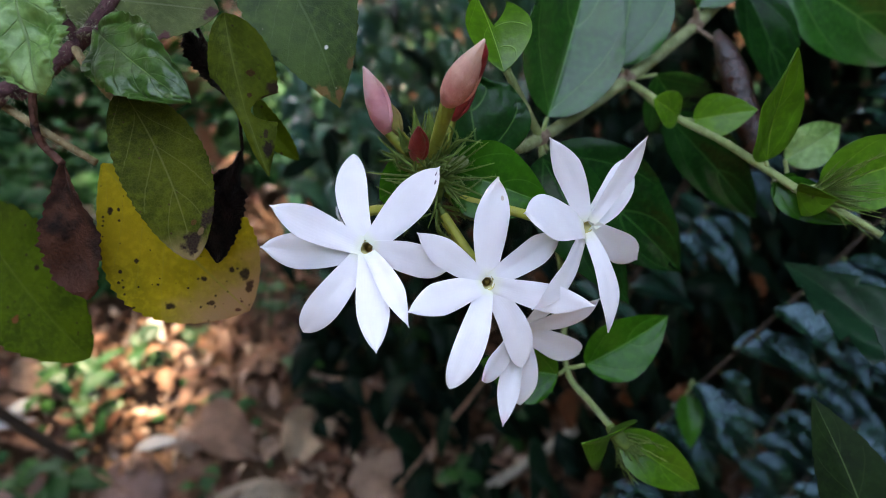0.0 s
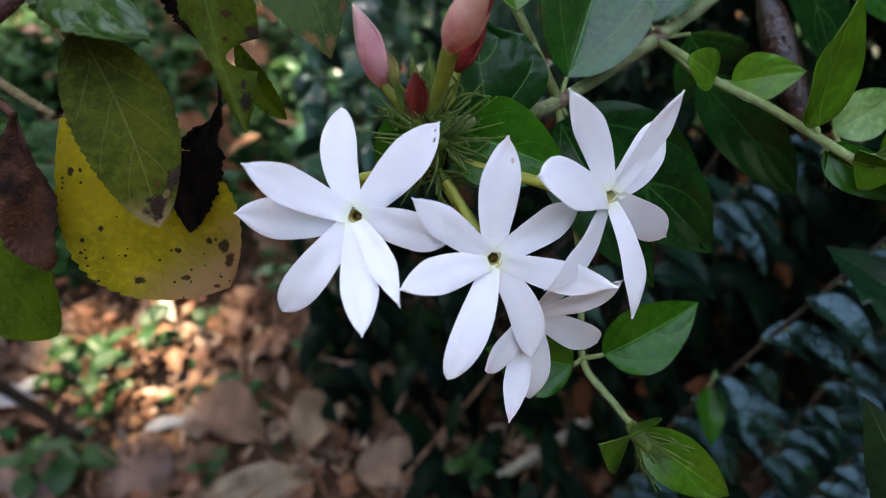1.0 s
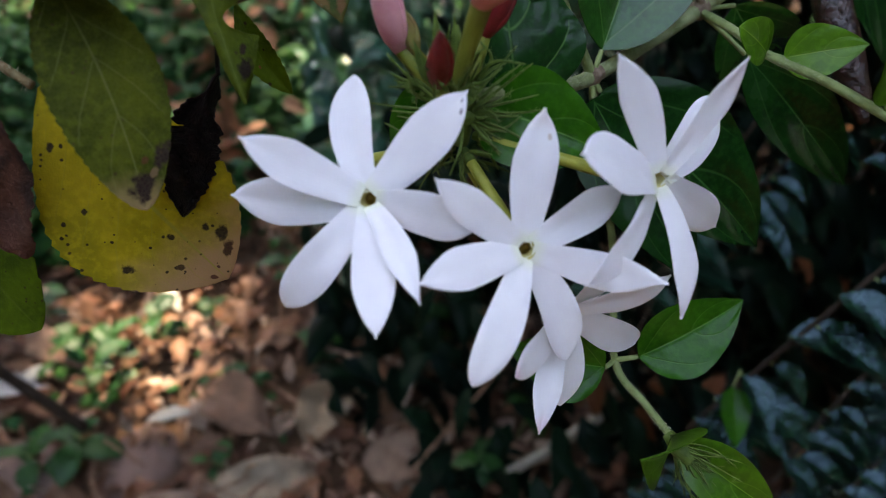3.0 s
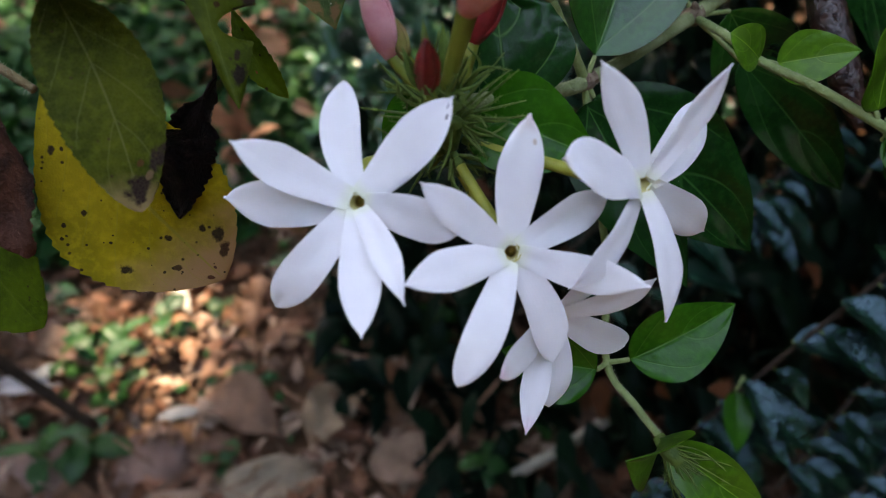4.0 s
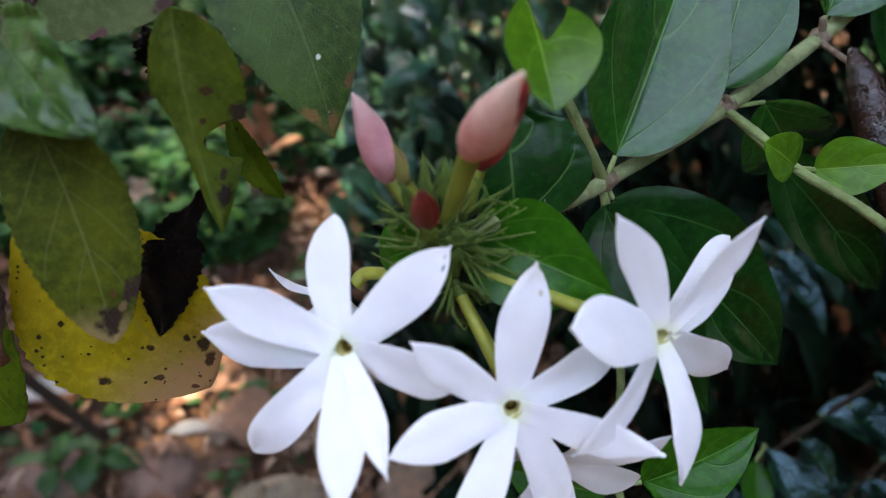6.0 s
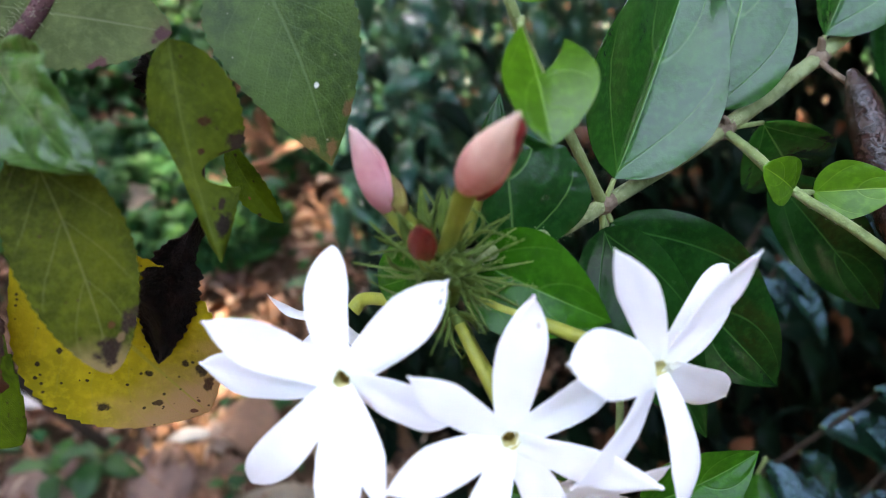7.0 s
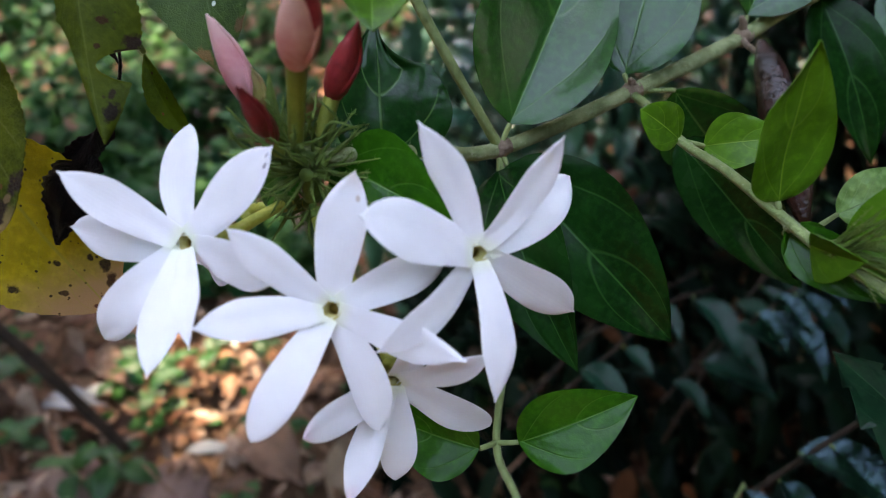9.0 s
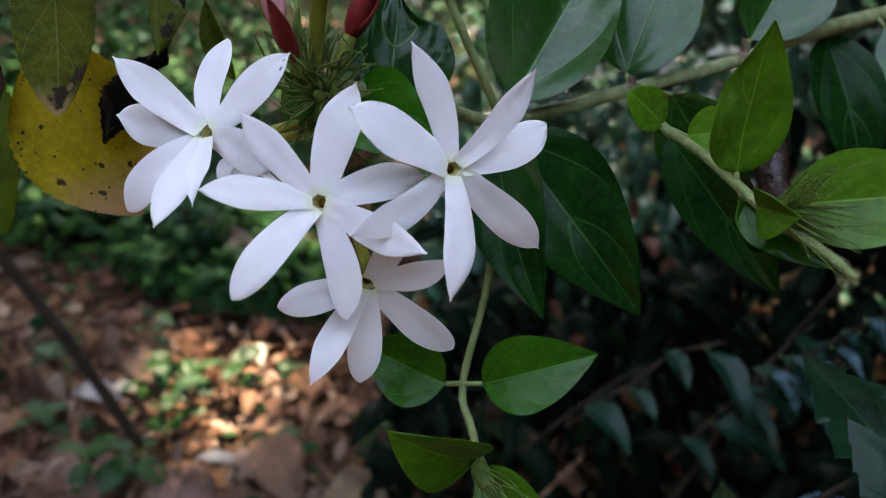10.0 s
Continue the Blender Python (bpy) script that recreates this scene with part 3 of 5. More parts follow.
leaf(fresh_leaf, (0.0704, 0.1248, 0.5298), (0.0851, 0.1165, 0.5247), 0.0085, (0.0705, 0.1240, 0.5318), "light green leaf hanging below the shoot", side=(-0.006, -0.002, -0.012), fold=0.3, arch=0.06, quilt=0.018, nu=40, nv=16)
leaf(fresh_leaf, (0.0700, 0.1240, 0.5310), (0.0780, 0.1330, 0.5190), 0.0090, (0.0705, 0.1240, 0.5318), "light green leaf below the shoot", fold=0.3, arch=0.08, quilt=0.018, nu=40, nv=16)
# dry leaf scars left on the joints
for at, way in ((N3, (-0.0012, -0.0010, 0.0046)), (N2, (0.0004, -0.0012, -0.0052)), (J1, (-0.0006, -0.0008, 0.0030))):
    part("stub", tube("stub", [at, vec(at) + vec(way) * 0.6 + (0.0004, 0, 0), vec(at) + way], [0.0010, 0.0008, 0.0005], node_bark, 10, 8, 0.12, 6), vine, "short brown stub of a shed leaf")
# leaves behind the pod and the side shoot
leaf(glossy_leaf, (0.0560, 0.1700, 0.5370), (0.0720, 0.1850, 0.5180), 0.0200, J1, "dark leaf below the branch", side=(-0.012, 0.0, -0.01), fold=0.2, arch=0.10, shape="oval", quilt=0.030, nu=40, nv=16)
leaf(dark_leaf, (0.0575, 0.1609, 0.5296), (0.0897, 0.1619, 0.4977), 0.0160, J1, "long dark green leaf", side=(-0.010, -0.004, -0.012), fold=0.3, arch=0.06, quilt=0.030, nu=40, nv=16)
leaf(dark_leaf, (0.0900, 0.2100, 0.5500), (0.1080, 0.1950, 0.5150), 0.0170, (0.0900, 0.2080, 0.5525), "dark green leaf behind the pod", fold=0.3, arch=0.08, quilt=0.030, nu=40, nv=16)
leaf(glossy_leaf, (0.1020, 0.2090, 0.5540), (0.1500, 0.2100, 0.5270), 0.0300, (0.1000, 0.2120, 0.5560), "broad dark green leaf", nrm=(-0.28, -0.82, 0.37), fold=0.3, arch=0.08, quilt=0.020, nu=40, nv=16)
# leaf pair and tip cluster on the hanging shoot
S3, S4 = (0.0296, 0.1145, 0.4850), (0.0381, 0.0991, 0.4812)
leaf(fresh_leaf, (0.0337, 0.1138, 0.4868), (0.0537, 0.1211, 0.4958), 0.0150, S3, "glossy bright green heart-shaped leaf", side=(0.484, -0.416, -0.770), fold=0.40, arch=0.06, quilt=0.018, nu=40, nv=16)
leaf(fresh_leaf, (0.0270, 0.1110, 0.4865), (0.0085, 0.1134, 0.4884), 0.0145, S3, "glossy bright green leaf", side=(0.15, 0.485, 0.856), fold=0.40, arch=0.06, quilt=0.018, nu=40, nv=16)
leaf(mid_leaf, (0.0376, 0.0985, 0.4825), (0.0263, 0.0823, 0.4974), 0.0135, S4, "olive green leaf beside the young bud tuft", side=(0.010, 0.006, 0.012), fold=0.35, arch=0.06, quilt=0.018, nu=40, nv=16)
leaf(mid_leaf, (0.0390, 0.0985, 0.4808), (0.0580, 0.0925, 0.4690), 0.0108, S4, "olive green leaf beside the young bud tuft", side=(-0.005, -0.007, -0.011), fold=0.35, arch=0.10, quilt=0.018, nu=40, nv=16)

# dry pod hanging from the branch
pod_line = [(0.0715, 0.1752, 0.5468), (0.0745, 0.1690, 0.5400), (0.0785, 0.1605, 0.5290), (0.0826, 0.1528, 0.5182)]
pod = part("pod", tube("pod", pod_line, [0.0008, 0.0024, 0.0033, 0.0038, 0.0037, 0.0034, 0.0028, 0.0010], pod_mat, 40, 16, 0.016, 21), vine, "shiny dark brown dry seed pod")


def beads(name, line, radii, facing, count, mat, seed):
    """A seam of small glistening bumps along a round body."""
    g = np.random.default_rng(seed)
    c = smooth_line(line, 60)
    r = np.interp(np.linspace(0, 1, 61), np.linspace(0, 1, len(radii)), radii)
    datas = []
    for i in range(count):
        k = int(18 + 38 * (i + g.uniform(-0.4, 0.4)) / count)
        ax = unit(c[min(60, k + 1)] - c[k - 1])
        f = unit(vec(facing) - ax * np.dot(vec(facing), ax))
        f = unit(f + np.cross(ax, f) * g.normal(0.05, 0.12))
        p, q = c[k] + f * r[k] * 0.96, g.uniform(0.00025, 0.0006)
        datas.append(tube_data([p - ax * q, p, p + ax * q], [q * 0.3, q, q * 0.3], 6, 8))
    return mesh_of(name, *join(datas)[:2], mat)


part("seam", beads("seam", pod_line, [0.0008, 0.0024, 0.0033, 0.0038, 0.0037, 0.0034, 0.0028, 0.0010], (-0.25, -0.80, 0.45), 34, pod_mat, 22), pod, "seam of glistening bumps")
part("stalk", tube("stalk", [N3, (0.0708, 0.1830, 0.5440), (0.0728, 0.1735, 0.5438)], [0.0008, 0.0006, 0.0007], node_bark, 12, 8), pod)


def sepals(parent, at, axis, count, length, seed, spread=0.9, thick=1.0, stray=0.5):
    """A calyx: a small cup with thread-like hairy teeth."""
    g = np.random.default_rng(seed)
    at, axis = vec(at), unit(axis)
    a = unit(np.cross(axis, (0.31, 0.2, 0.93)))
    b = np.cross(axis, a)
    cup = part("calyx", tube("calyx", [at - axis * 0.0012, at, at + axis * 0.0014], [0.0006, 0.0008, 0.0010], sepal_mat, 8, 10, 0.03, seed), parent)
    for i in range(count):
        w = 2 * math.pi * (i + g.uniform(-0.3, 0.3)) / count
        out = a * math.cos(w) + b * math.sin(w)
        s = spread * g.uniform(0.4, 1.5)
        L = length * g.uniform(0.5, 1.2)
        p0 = at + out * 0.0010
        p1 = p0 + unit(axis + out * s) * L * 0.5
        p2 = p1 + unit(axis * 0.9 + out * (s * 0.8) + g.normal(0, stray, 3)) * L * 0.5
        line = [p0, p1, p2]
        fz = tube_data(line, [0.00030 * thick, 0.00026 * thick, 0.00010 * thick], 8, 6)
        v, f = list(fz[0]), list(fz[1])
        c = smooth_line(line, 12)
        for _ in range(34):
            k = g.integers(0, 12)
            d = unit(g.normal(0, 1, 3))
            e = unit(np.cross(d, c[k + 1] - c[k])) * 0.00009
            n = len(v)
            v += [c[k] + e, c[k] - e, c[k] + d * 0.0010]
            f.append((n, n + 1, n + 2))
        part("sepal", mesh_of("sepal", v, f, sepal_mat), parent)
    return cup


def funnel(name, c, nrm, rings, mat, sides=20):
    """An open funnel round the axis nrm, closed at its foot. rings: radius and height."""
    a = unit(np.cross(nrm, (0.3, 0.2, 0.9)))
    b = np.cross(nrm, a)
    verts, uvs, faces = [], [], []
    for i, (r, h) in enumerate(rings):
        for k in range(sides):
            w = 2 * math.pi * k / sides
            verts.append(c + nrm * h + (a * math.cos(w) + b * math.sin(w)) * r)
            uvs.append((i / (len(rings) - 1), k / sides))
    for i in range(len(rings) - 1):
        for k in range(sides):
            k2 = (k + 1) % sides
            faces.append((i * sides + k, (i + 1) * sides + k, (i + 1) * sides + k2, i * sides + k2))
    faces.append(tuple(range((len(rings) - 1) * sides, len(rings) * sides)))
    return mesh_of(name, verts, faces, mat, uvs)


def flower(c, petals, nrm, foot, mats, label, seed=0, cup=0.10):
    """A star flower: slender tube, dark throat and its petals. petals: tip, width, pointedness, turn about the axis, sway, bow."""
    c, foot, nrm = vec(c), vec(foot), unit(nrm)
    line = [foot, foot + (c - foot) * 0.4 - nrm * 0.002, c - nrm * 0.006, c - nrm * 0.0032]
    body = part("flower", tube("flower", line, [0.0008, 0.0009, 0.0011, 0.0013], tube_mat, 24, 12, 0.01, seed), vine, label)
    part("throat", funnel("throat", c, nrm, ((0.00150, 0.00032), (0.00116, 0.0), (0.00098, -0.0006), (0.00088, -0.0012), (0.0007, -0.0015)), throat_mat), body, "olive brown throat")
    for i, (tip, w, pnt, turn, sway, bow) in enumerate(petals):
        ax = unit(vec(tip) - c)
        base = c + ax * 0.0011 + nrm * (0.0001 + 0.00012 * (i % 2))
        mat = mats.get(i, petal_white)
        g = np.random.default_rng(seed * 10 + i)
        part("petal", blade("petal", mat, 0.00020, base=base, tip=tip, width=w, nrm=nrm, shape="petal", point=pnt, fold=cup + g.uniform(-0.10, 0.10), arch=bow, sway=sway, wave=0.022, hook=g.uniform(0.0, 0.05) if pnt > 0.3 else 0.0, twist=turn, nu=46, nv=16, seed=seed * 10 + i), body)
    sepals(body, foot, line[1] - line[0], 5, 0.0065, seed + 50, 0.8)
    return body


flower((-0.0134, 0.0963, 0.5327), [
    ((-0.0158, 0.1058, 0.5463), 0.0058, 0.25, -3, -0.075, 0.02), ((-0.0006, 0.0994, 0.5472), 0.0064, 0.45, -3, 0.012, 0.02), ((0.0010, 0.0917, 0.5311), 0.0066, 0.4, -22, -0.04, 0.02), ((-0.0057, 0.0813, 0.5279), 0.0040, 0.9, 15, -0.034, 0.055),
    ((-0.0109, 0.0793, 0.5238), 0.0056, 0.55, 15, -0.005, 0.03), ((-0.0251, 0.0895, 0.5192), 0.0059, 0.05, 15, 0.016, 0.15), ((-0.0325, 0.0968, 0.5325), 0.0069, 0.5, 14, -0.03, 0.01), ((-0.0284, 0.0936, 0.5432), 0.0058, 0.7, -14, -0.006, -0.03)],
       (-0.10, -0.86, 0.48), HUB2 + (-0.003, -0.001, 0.0), {1: petal_specked}, "open white star flower with eight petals, one of them specked", 1)
flower((0.0078, 0.0945, 0.5264), [
    ((0.0098, 0.1016, 0.5440), 0.0066, 0.55, -20, -0.03, 0.01), ((0.0220, 0.1026, 0.5313), 0.0058, 0.4, -18, -0.034, 0.06), ((0.0270, 0.0910, 0.5238), 0.0056, 0.9, -16, 0.03, -0.03), ((0.0150, 0.0908, 0.5090), 0.0056, 0.2, 8, -0.08, 0.05),
    ((0.0012, 0.0804, 0.5143), 0.0057, 0.15, 14, 0.002, 0.15), ((-0.0058, 0.0830, 0.5293), 0.0058, 0.7, -18, 0.009, 0.04), ((-0.0042, 0.0917, 0.5390), 0.0050, 0.7, -4, -0.005, 0.01)],
       (-0.03, -0.86, 0.50), HUB2 + (0.001, -0.002, -0.001), {0: petal_tan}, "open white star flower with seven petals", 2)
flower((0.0262, 0.1025, 0.5332), [
    ((0.0180, 0.1021, 0.5511), 0.0050, 0.75, 36, 0.05, -0.03), ((0.0359, 0.1068, 0.5493), 0.0044, 0.7, 8, 0.07, -0.06), ((0.0370, 0.1180, 0.5387), 0.0066, 0.1, 24, 0.06, 0.01), ((0.0402, 0.1118, 0.5190), 0.0064, 0.3, -26, -0.01, 0.03),
    ((0.0314, 0.0926, 0.5162), 0.0051, 0.7, -3, -0.035, 0.07), ((0.0158, 0.0889, 0.5247), 0.0053, 0.7, 8, -0.06, 0.06), ((0.0137, 0.0921, 0.5430), 0.0084, 0.35, -28, 0.003, 0.02)],
       (0.62, -0.70, 0.34), HUB2 + (0.003, 0.0, 0.001), {}, "open white star flower turned aside", 3)
flower((0.0149, 0.0982, 0.5122), [
    ((0.0215, 0.0955, 0.5243), 0.0046, 0.4, -5, 0.0, 0.05), ((0.0294, 0.0966, 0.5204), 0.0052, 0.5, -5, 0.02, 0.05), ((0.0293, 0.1045, 0.4995), 0.0062, 0.1, -9, -0.02, 0.07), ((0.0161, 0.0946, 0.4944), 0.0058, 0.15, -5, -0.03, 0.06), ((0.0116, 0.0852, 0.4987), 0.0050, 0.7, -9, 0.02, 0.02), ((0.0071, 0.0835, 0.5131), 0.0056, 0.2, -9, 0.0, 0.02)],
       (0.35, -0.80, 0.10), HUB2 + (0.001, 0.001, -0.004), {5: petal_pink, 4: petal_pink}, "white star flower hanging below the others", 4)
flower((-0.0200, 0.1180, 0.5220), [
    ((-0.0310, 0.1170, 0.5270), 0.0055, 0.8, -9, 0.0, 0.05), ((-0.0225, 0.1200, 0.5268), 0.0055, 0.5, -9, 0.0, 0.05), ((-0.0120, 0.1150, 0.5180), 0.0055, 0.3, -9, 0.0, 0.05), ((-0.0185, 0.1095, 0.5160), 0.0052, 0.2, -9, 0.0, 0.05), ((-0.0245, 0.1125, 0.5178), 0.0050, 0.4, -9, 0.0, 0.05)],
       (-0.6, -0.3, -0.5), HUB2 + (-0.002, 0.002, -0.002), {2: petal_pink, 3: petal_pink}, "white flower half hidden behind another", 5)


def bud(tip, base, width, foot, mat, label, seed=0, stalk=None, fold=None):
    """A closed bud: a spindle of rolled petals on its tube."""
    tip, base, foot = vec(tip), vec(base), vec(foot)
    L = np.linalg.norm(tip - base)
    r = width / 2
    line = [base, base * 0.67 + tip * 0.33, base * 0.33 + tip * 0.67, tip]
    body = part("bud", tube("bud", line, [r * 0.5, r * 0.88, r, r * 0.92, r * 0.70, r * 0.40, r * 0.07], mat, 26, 14, 0.008, seed), vine, label)
    # the seam of the rolled petals
    ax = unit(tip - base)
    a = unit(np.cross(ax, (0.9, 0.2, 0.1)))
    b = np.cross(ax, a)
    seam = [base + ax * L * s + (a * math.cos(w) + b * math.sin(w)) * r * k for s, w, k in ((0.05, 3.2, 0.5), (0.3, 3.9, 0.94), (0.6, 4.6, 0.86), (0.95, 5.4, 0.18))]
    part("petal_edge", tube("petal_edge", seam, [0.0003, 0.00045, 0.0004, 0.0002], mat, 20, 6), body)
    if fold is not None:  # the darker back of the outer petal shows along one side
        d = unit(vec(fold) - ax * np.dot(vec(fold), ax))
        line = [base + ax * L * s + d * r * k for s, k in ((0.02, 0.30), (0.25, 0.52), (0.55, 0.52), (0.80, 0.30), (0.97, 0.02))]
        part("petal_fold", tube("petal_fold", line, [r * 0.30, r * 0.58, r * 0.60, r * 0.46, r * 0.10], bud_crimson, 24, 12, 0.008, seed + 3), body, "crimson fold of the outer petal")
    part("tube", tube("tube", [foot, foot * 0.5 + base * 0.5, base + ax * 0.0008], [0.0011, 0.0012, r * 0.55], stalk or bud_stalk, 14, 10, 0.01, seed), body, "olive green tube of the bud")
    sepals(body, foot, base - foot, 8, 0.0090, seed + 90, 1.0)
    return body


bud((-0.0136, 0.1111, 0.5602), (-0.0102, 0.1150, 0.5463), 0.0046, HUB + (-0.004, 0.0, 0.0), bud_pink, "closed pale pink bud", 1)
bud((0.0061, 0.0981, 0.5689), (0.0008, 0.1065, 0.5556), 0.0053, HUB + (-0.001, -0.002, 0.002), bud_rose, "large closed pink bud with a crimson fold", 2, None, (0.80, 0.75, -0.45))
bud((0.0060, 0.1167, 0.5592), (0.0012, 0.1168, 0.5478), 0.0044, HUB + (0.001, 0.002, 0.001), bud_red, "slender dark red bud", 3, bud_stalk)
bud((-0.0040, 0.0992, 0.5546), (-0.0046, 0.1085, 0.5440), 0.0034, HUB + (-0.003, -0.003, 0.0), bud_red, "short dark red bud", 4)
bud((-0.0100, 0.1135, 0.5530), (-0.0080, 0.1140, 0.5462), 0.0024, HUB + (-0.004, 0.002, 0.0), bud_pale, "slender olive bud against the pink one", 5)
for base, tip in (((-0.0042, 0.1100, 0.5440), (-0.0052, 0.1105, 0.5535)), ((-0.0020, 0.1110, 0.5440), (-0.0026, 0.1120, 0.5525)), ((-0.0060, 0.1110, 0.5430), (-0.0080, 0.1090, 0.5500))):
    part("bract", blade("bract", sepal_mat, 0.0002, base=base, tip=tip, width=0.0019, shape="lance", fold=0.7, arch=0.05, teeth=0.12, nteeth=9, nu=40), vine, "narrow pointed green bract")
# further thread-like teeth in the crowded head
tuft = part("tuft", tube("tuft", [HUB2, HUB * 0.5 + HUB2 * 0.5, HUB], [0.0014, 0.0018, 0.0016], sepal_mat, 10, 12, 0.05, 8), vine)
for k, (d, n) in enumerate((((0.9, -0.4, 0.1), 9), ((-0.9, -0.5, -0.1), 9), ((0.2, -0.9, 0.2), 9), ((0.8, -0.2, 0.7), 8), ((-0.5, -0.6, 0.6), 7))):
    sepals(tuft, HUB * 0.6 + HUB2 * 0.4 + unit(d) * 0.002, d, n - 1, 0.0100, 200 + k, 0.70, 0.85, 0.35)
# bud tufts at the tips of the two shoots
tuft2 = part("tuft", tube("tuft", [(0.0735, 0.1190, 0.5312), (0.0745, 0.1170, 0.5310), (0.0743, 0.1156, 0.5326)], [0.0012, 0.0018, 0.0012], sepal_mat, 8, 10, 0.05, 9), vine, "tuft of thread-like young calyx teeth")
for k, d in enumerate(((0.95, -0.3, 0.08), (0.39, -0.35, 0.85), (0.52, -0.35, 0.72), (0.85, -0.45, -0.27), (0.91, -0.35, 0.2))):
    sepals(tuft2, (0.0743, 0.1156, 0.5326), d, 7, 0.0125, 300 + k, 0.10, 0.62, 0.14)
tuft3 = part("tuft", tube("tuft", [(0.0375, 0.1000, 0.4812), (0.0390, 0.0975, 0.4805), (0.0410, 0.0955, 0.4795)], [0.0012, 0.0018, 0.0012], sepal_mat, 8, 10, 0.05, 10), vine, "tuft of thread-like young calyx teeth")
for k, d in enumerate(((0.95, -0.3, -0.30), (0.85, -0.35, -0.45), (0.95, -0.3, -0.1), (0.35, -0.5, -0.8))):
    sepals(tuft3, (0.0388, 0.0975, 0.4805), d, 12, 0.0095, 320 + k, 0.16, 0.65, 0.2)

# ---- the spotted shrub ----
shrub = thing("spotted_shrub", (-0.32, 0.12, 0.03), "shrub with yellowing spotted leaves and withered brown ones", "shrub")


def twig(name, points, radii, mat, fuzz=0, length=0.001, seed=0, label=""):
    ob = part(name, tube(name, points, radii, mat, 36, 10, 0.04, seed), shrub, label)
    if fuzz:
        part("hairs", hairs("hairs", points, sum(radii) / len(radii), length, fuzz, hair_mat, seed + 1), ob)
    return ob


twig("stem", [(-0.0500, 0.1420, 0.5860), (-0.0608, 0.1304, 0.5683), (-0.0682, 0.1246, 0.5601), (-0.0788, 0.1195, 0.5527), (-0.0900, 0.1180, 0.5460), (-0.17, 0.12, 0.47), (-0.30, 0.12, 0.30), (-0.32, 0.12, 0.03)], [0.0013, 0.0014, 0.0015, 0.0016, 0.0017, 0.0022, 0.003, 0.003], purple_stem, 1500, 0.0016, 31, "hairy purplish stem")
twig("stem", [(-0.0682, 0.1246, 0.5601), (-0.0700, 0.1230, 0.5680), (-0.0690, 0.1200, 0.5800)], [0.0012, 0.0011, 0.0009], purple_stem, 200, 0.0012, 33, "hairy purplish stem")
twig("petiole", [(-0.0690, 0.1238, 0.5595), (-0.0630, 0.1160, 0.5570), (-0.0550, 0.1078, 0.5539)], [0.0008, 0.0007, 0.0007], petiole_tan, 160, 0.0008, 35)
twig("petiole", [(-0.0840, 0.1195, 0.5500), (-0.0750, 0.1160, 0.5455), (-0.0662, 0.1137, 0.5405)], [0.0008, 0.0008, 0.0007], petiole_tan, 160, 0.0009, 37)
twig("petiole", [(-0.0770, 0.1195, 0.5530), (-0.0750, 0.1130, 0.5465), (-0.0697, 0.1089, 0.5428)], [0.0008, 0.0007, 0.0007], brown_dry, 0, 0, 39)
twig("petiole", [(-0.0672, 0.1240, 0.5615), (-0.0645, 0.1215, 0.5632), (-0.0613, 0.1191, 0.5638)], [0.0009, 0.0007, 0.0006], purple_stem, 120, 0.0008, 45)
twig("petiole", [(-0.0690, 0.1200, 0.5790), (-0.0672, 0.1130, 0.5790), (-0.0649, 0.1077, 0.5767)], [0.0009, 0.0007, 0.0006], purple_stem, 120, 0.0008, 47)
leaf(yellow_leaf, (-0.0650, 0.1134, 0.5404), (-0.0418, 0.1100, 0.5068), 0.0304, None, "yellow leaf with black spots and a browning tip", parent=shrub, side=(-0.008, -0.006, -0.010), fold=0.14, arch=0.05, teeth=0.045, nteeth=20, shape="egg", wave=0.012, nu=80, nv=14, lw=0.92, rw=1.02)
leaf(spotted_leaf, (-0.0553, 0.1098, 0.5566), (-0.0443, 0.0962, 0.5302), 0.0152, None, "olive green leaf with a dark blotch at its tip", parent=shrub, side=(-0.014, -0.006, -0.004), fold=0.15, arch=0.07, sway=-0.06, teeth=0.05, nteeth=22, shape="oval", quilt=0.025, nu=80, nv=14)
leaf(olive_leaf, (-0.1073, 0.1302, 0.5205), (-0.0795, 0.1090, 0.4938), 0.0310, None, "dark olive leaf with a toothed edge", parent=shrub, side=(-0.010, -0.006, -0.012), fold=0.1, arch=0.06, teeth=0.08, nteeth=13, shape="oval", lw=0.9, nu=90, nv=12)
twig("petiole", [(-0.0880, 0.1180, 0.5460), (-0.1000, 0.126, 0.533), (-0.1073, 0.1302, 0.5205)], [0.0009, 0.0008, 0.0008], petiole_tan, 0, 0, 41)
leaf(brown_dry, (-0.0697, 0.1089, 0.5428), (-0.0706, 0.1019, 0.5160), 0.0128, None, "withered brown leaf", name="withered_leaf", parent=shrub, shape="egg", fold=0.5, arch=0.06, wave=0.08, ragged=0.20, sway=-0.05, hook=0.05, nu=60, nv=12)
leaf(black_dry, (-0.0398, 0.1198, 0.5401), (-0.0441, 0.1052, 0.523), 0.0112, None, "shrivelled black leaf", name="withered_leaf", parent=shrub, side=(0.012, 0.004, -0.002), shape="egg", fold=0.35, arch=-0.04, wave=0.20, ragged=0.20, sway=-0.05, lw=0.95, rw=0.80, bite=[(-1, 0.04, 0.22, 0.6), (1, 0.12, 0.36, 0.4)], nu=120, nv=16)
twig("petiole", [(-0.0520, 0.1400, 0.5640), (-0.0502, 0.1380, 0.5580), (-0.0425, 0.1290, 0.5475), (-0.0398, 0.1198, 0.5401)], [0.0004, 0.0005, 0.0003, 0.0004], black_dry, 0, 0, 43)
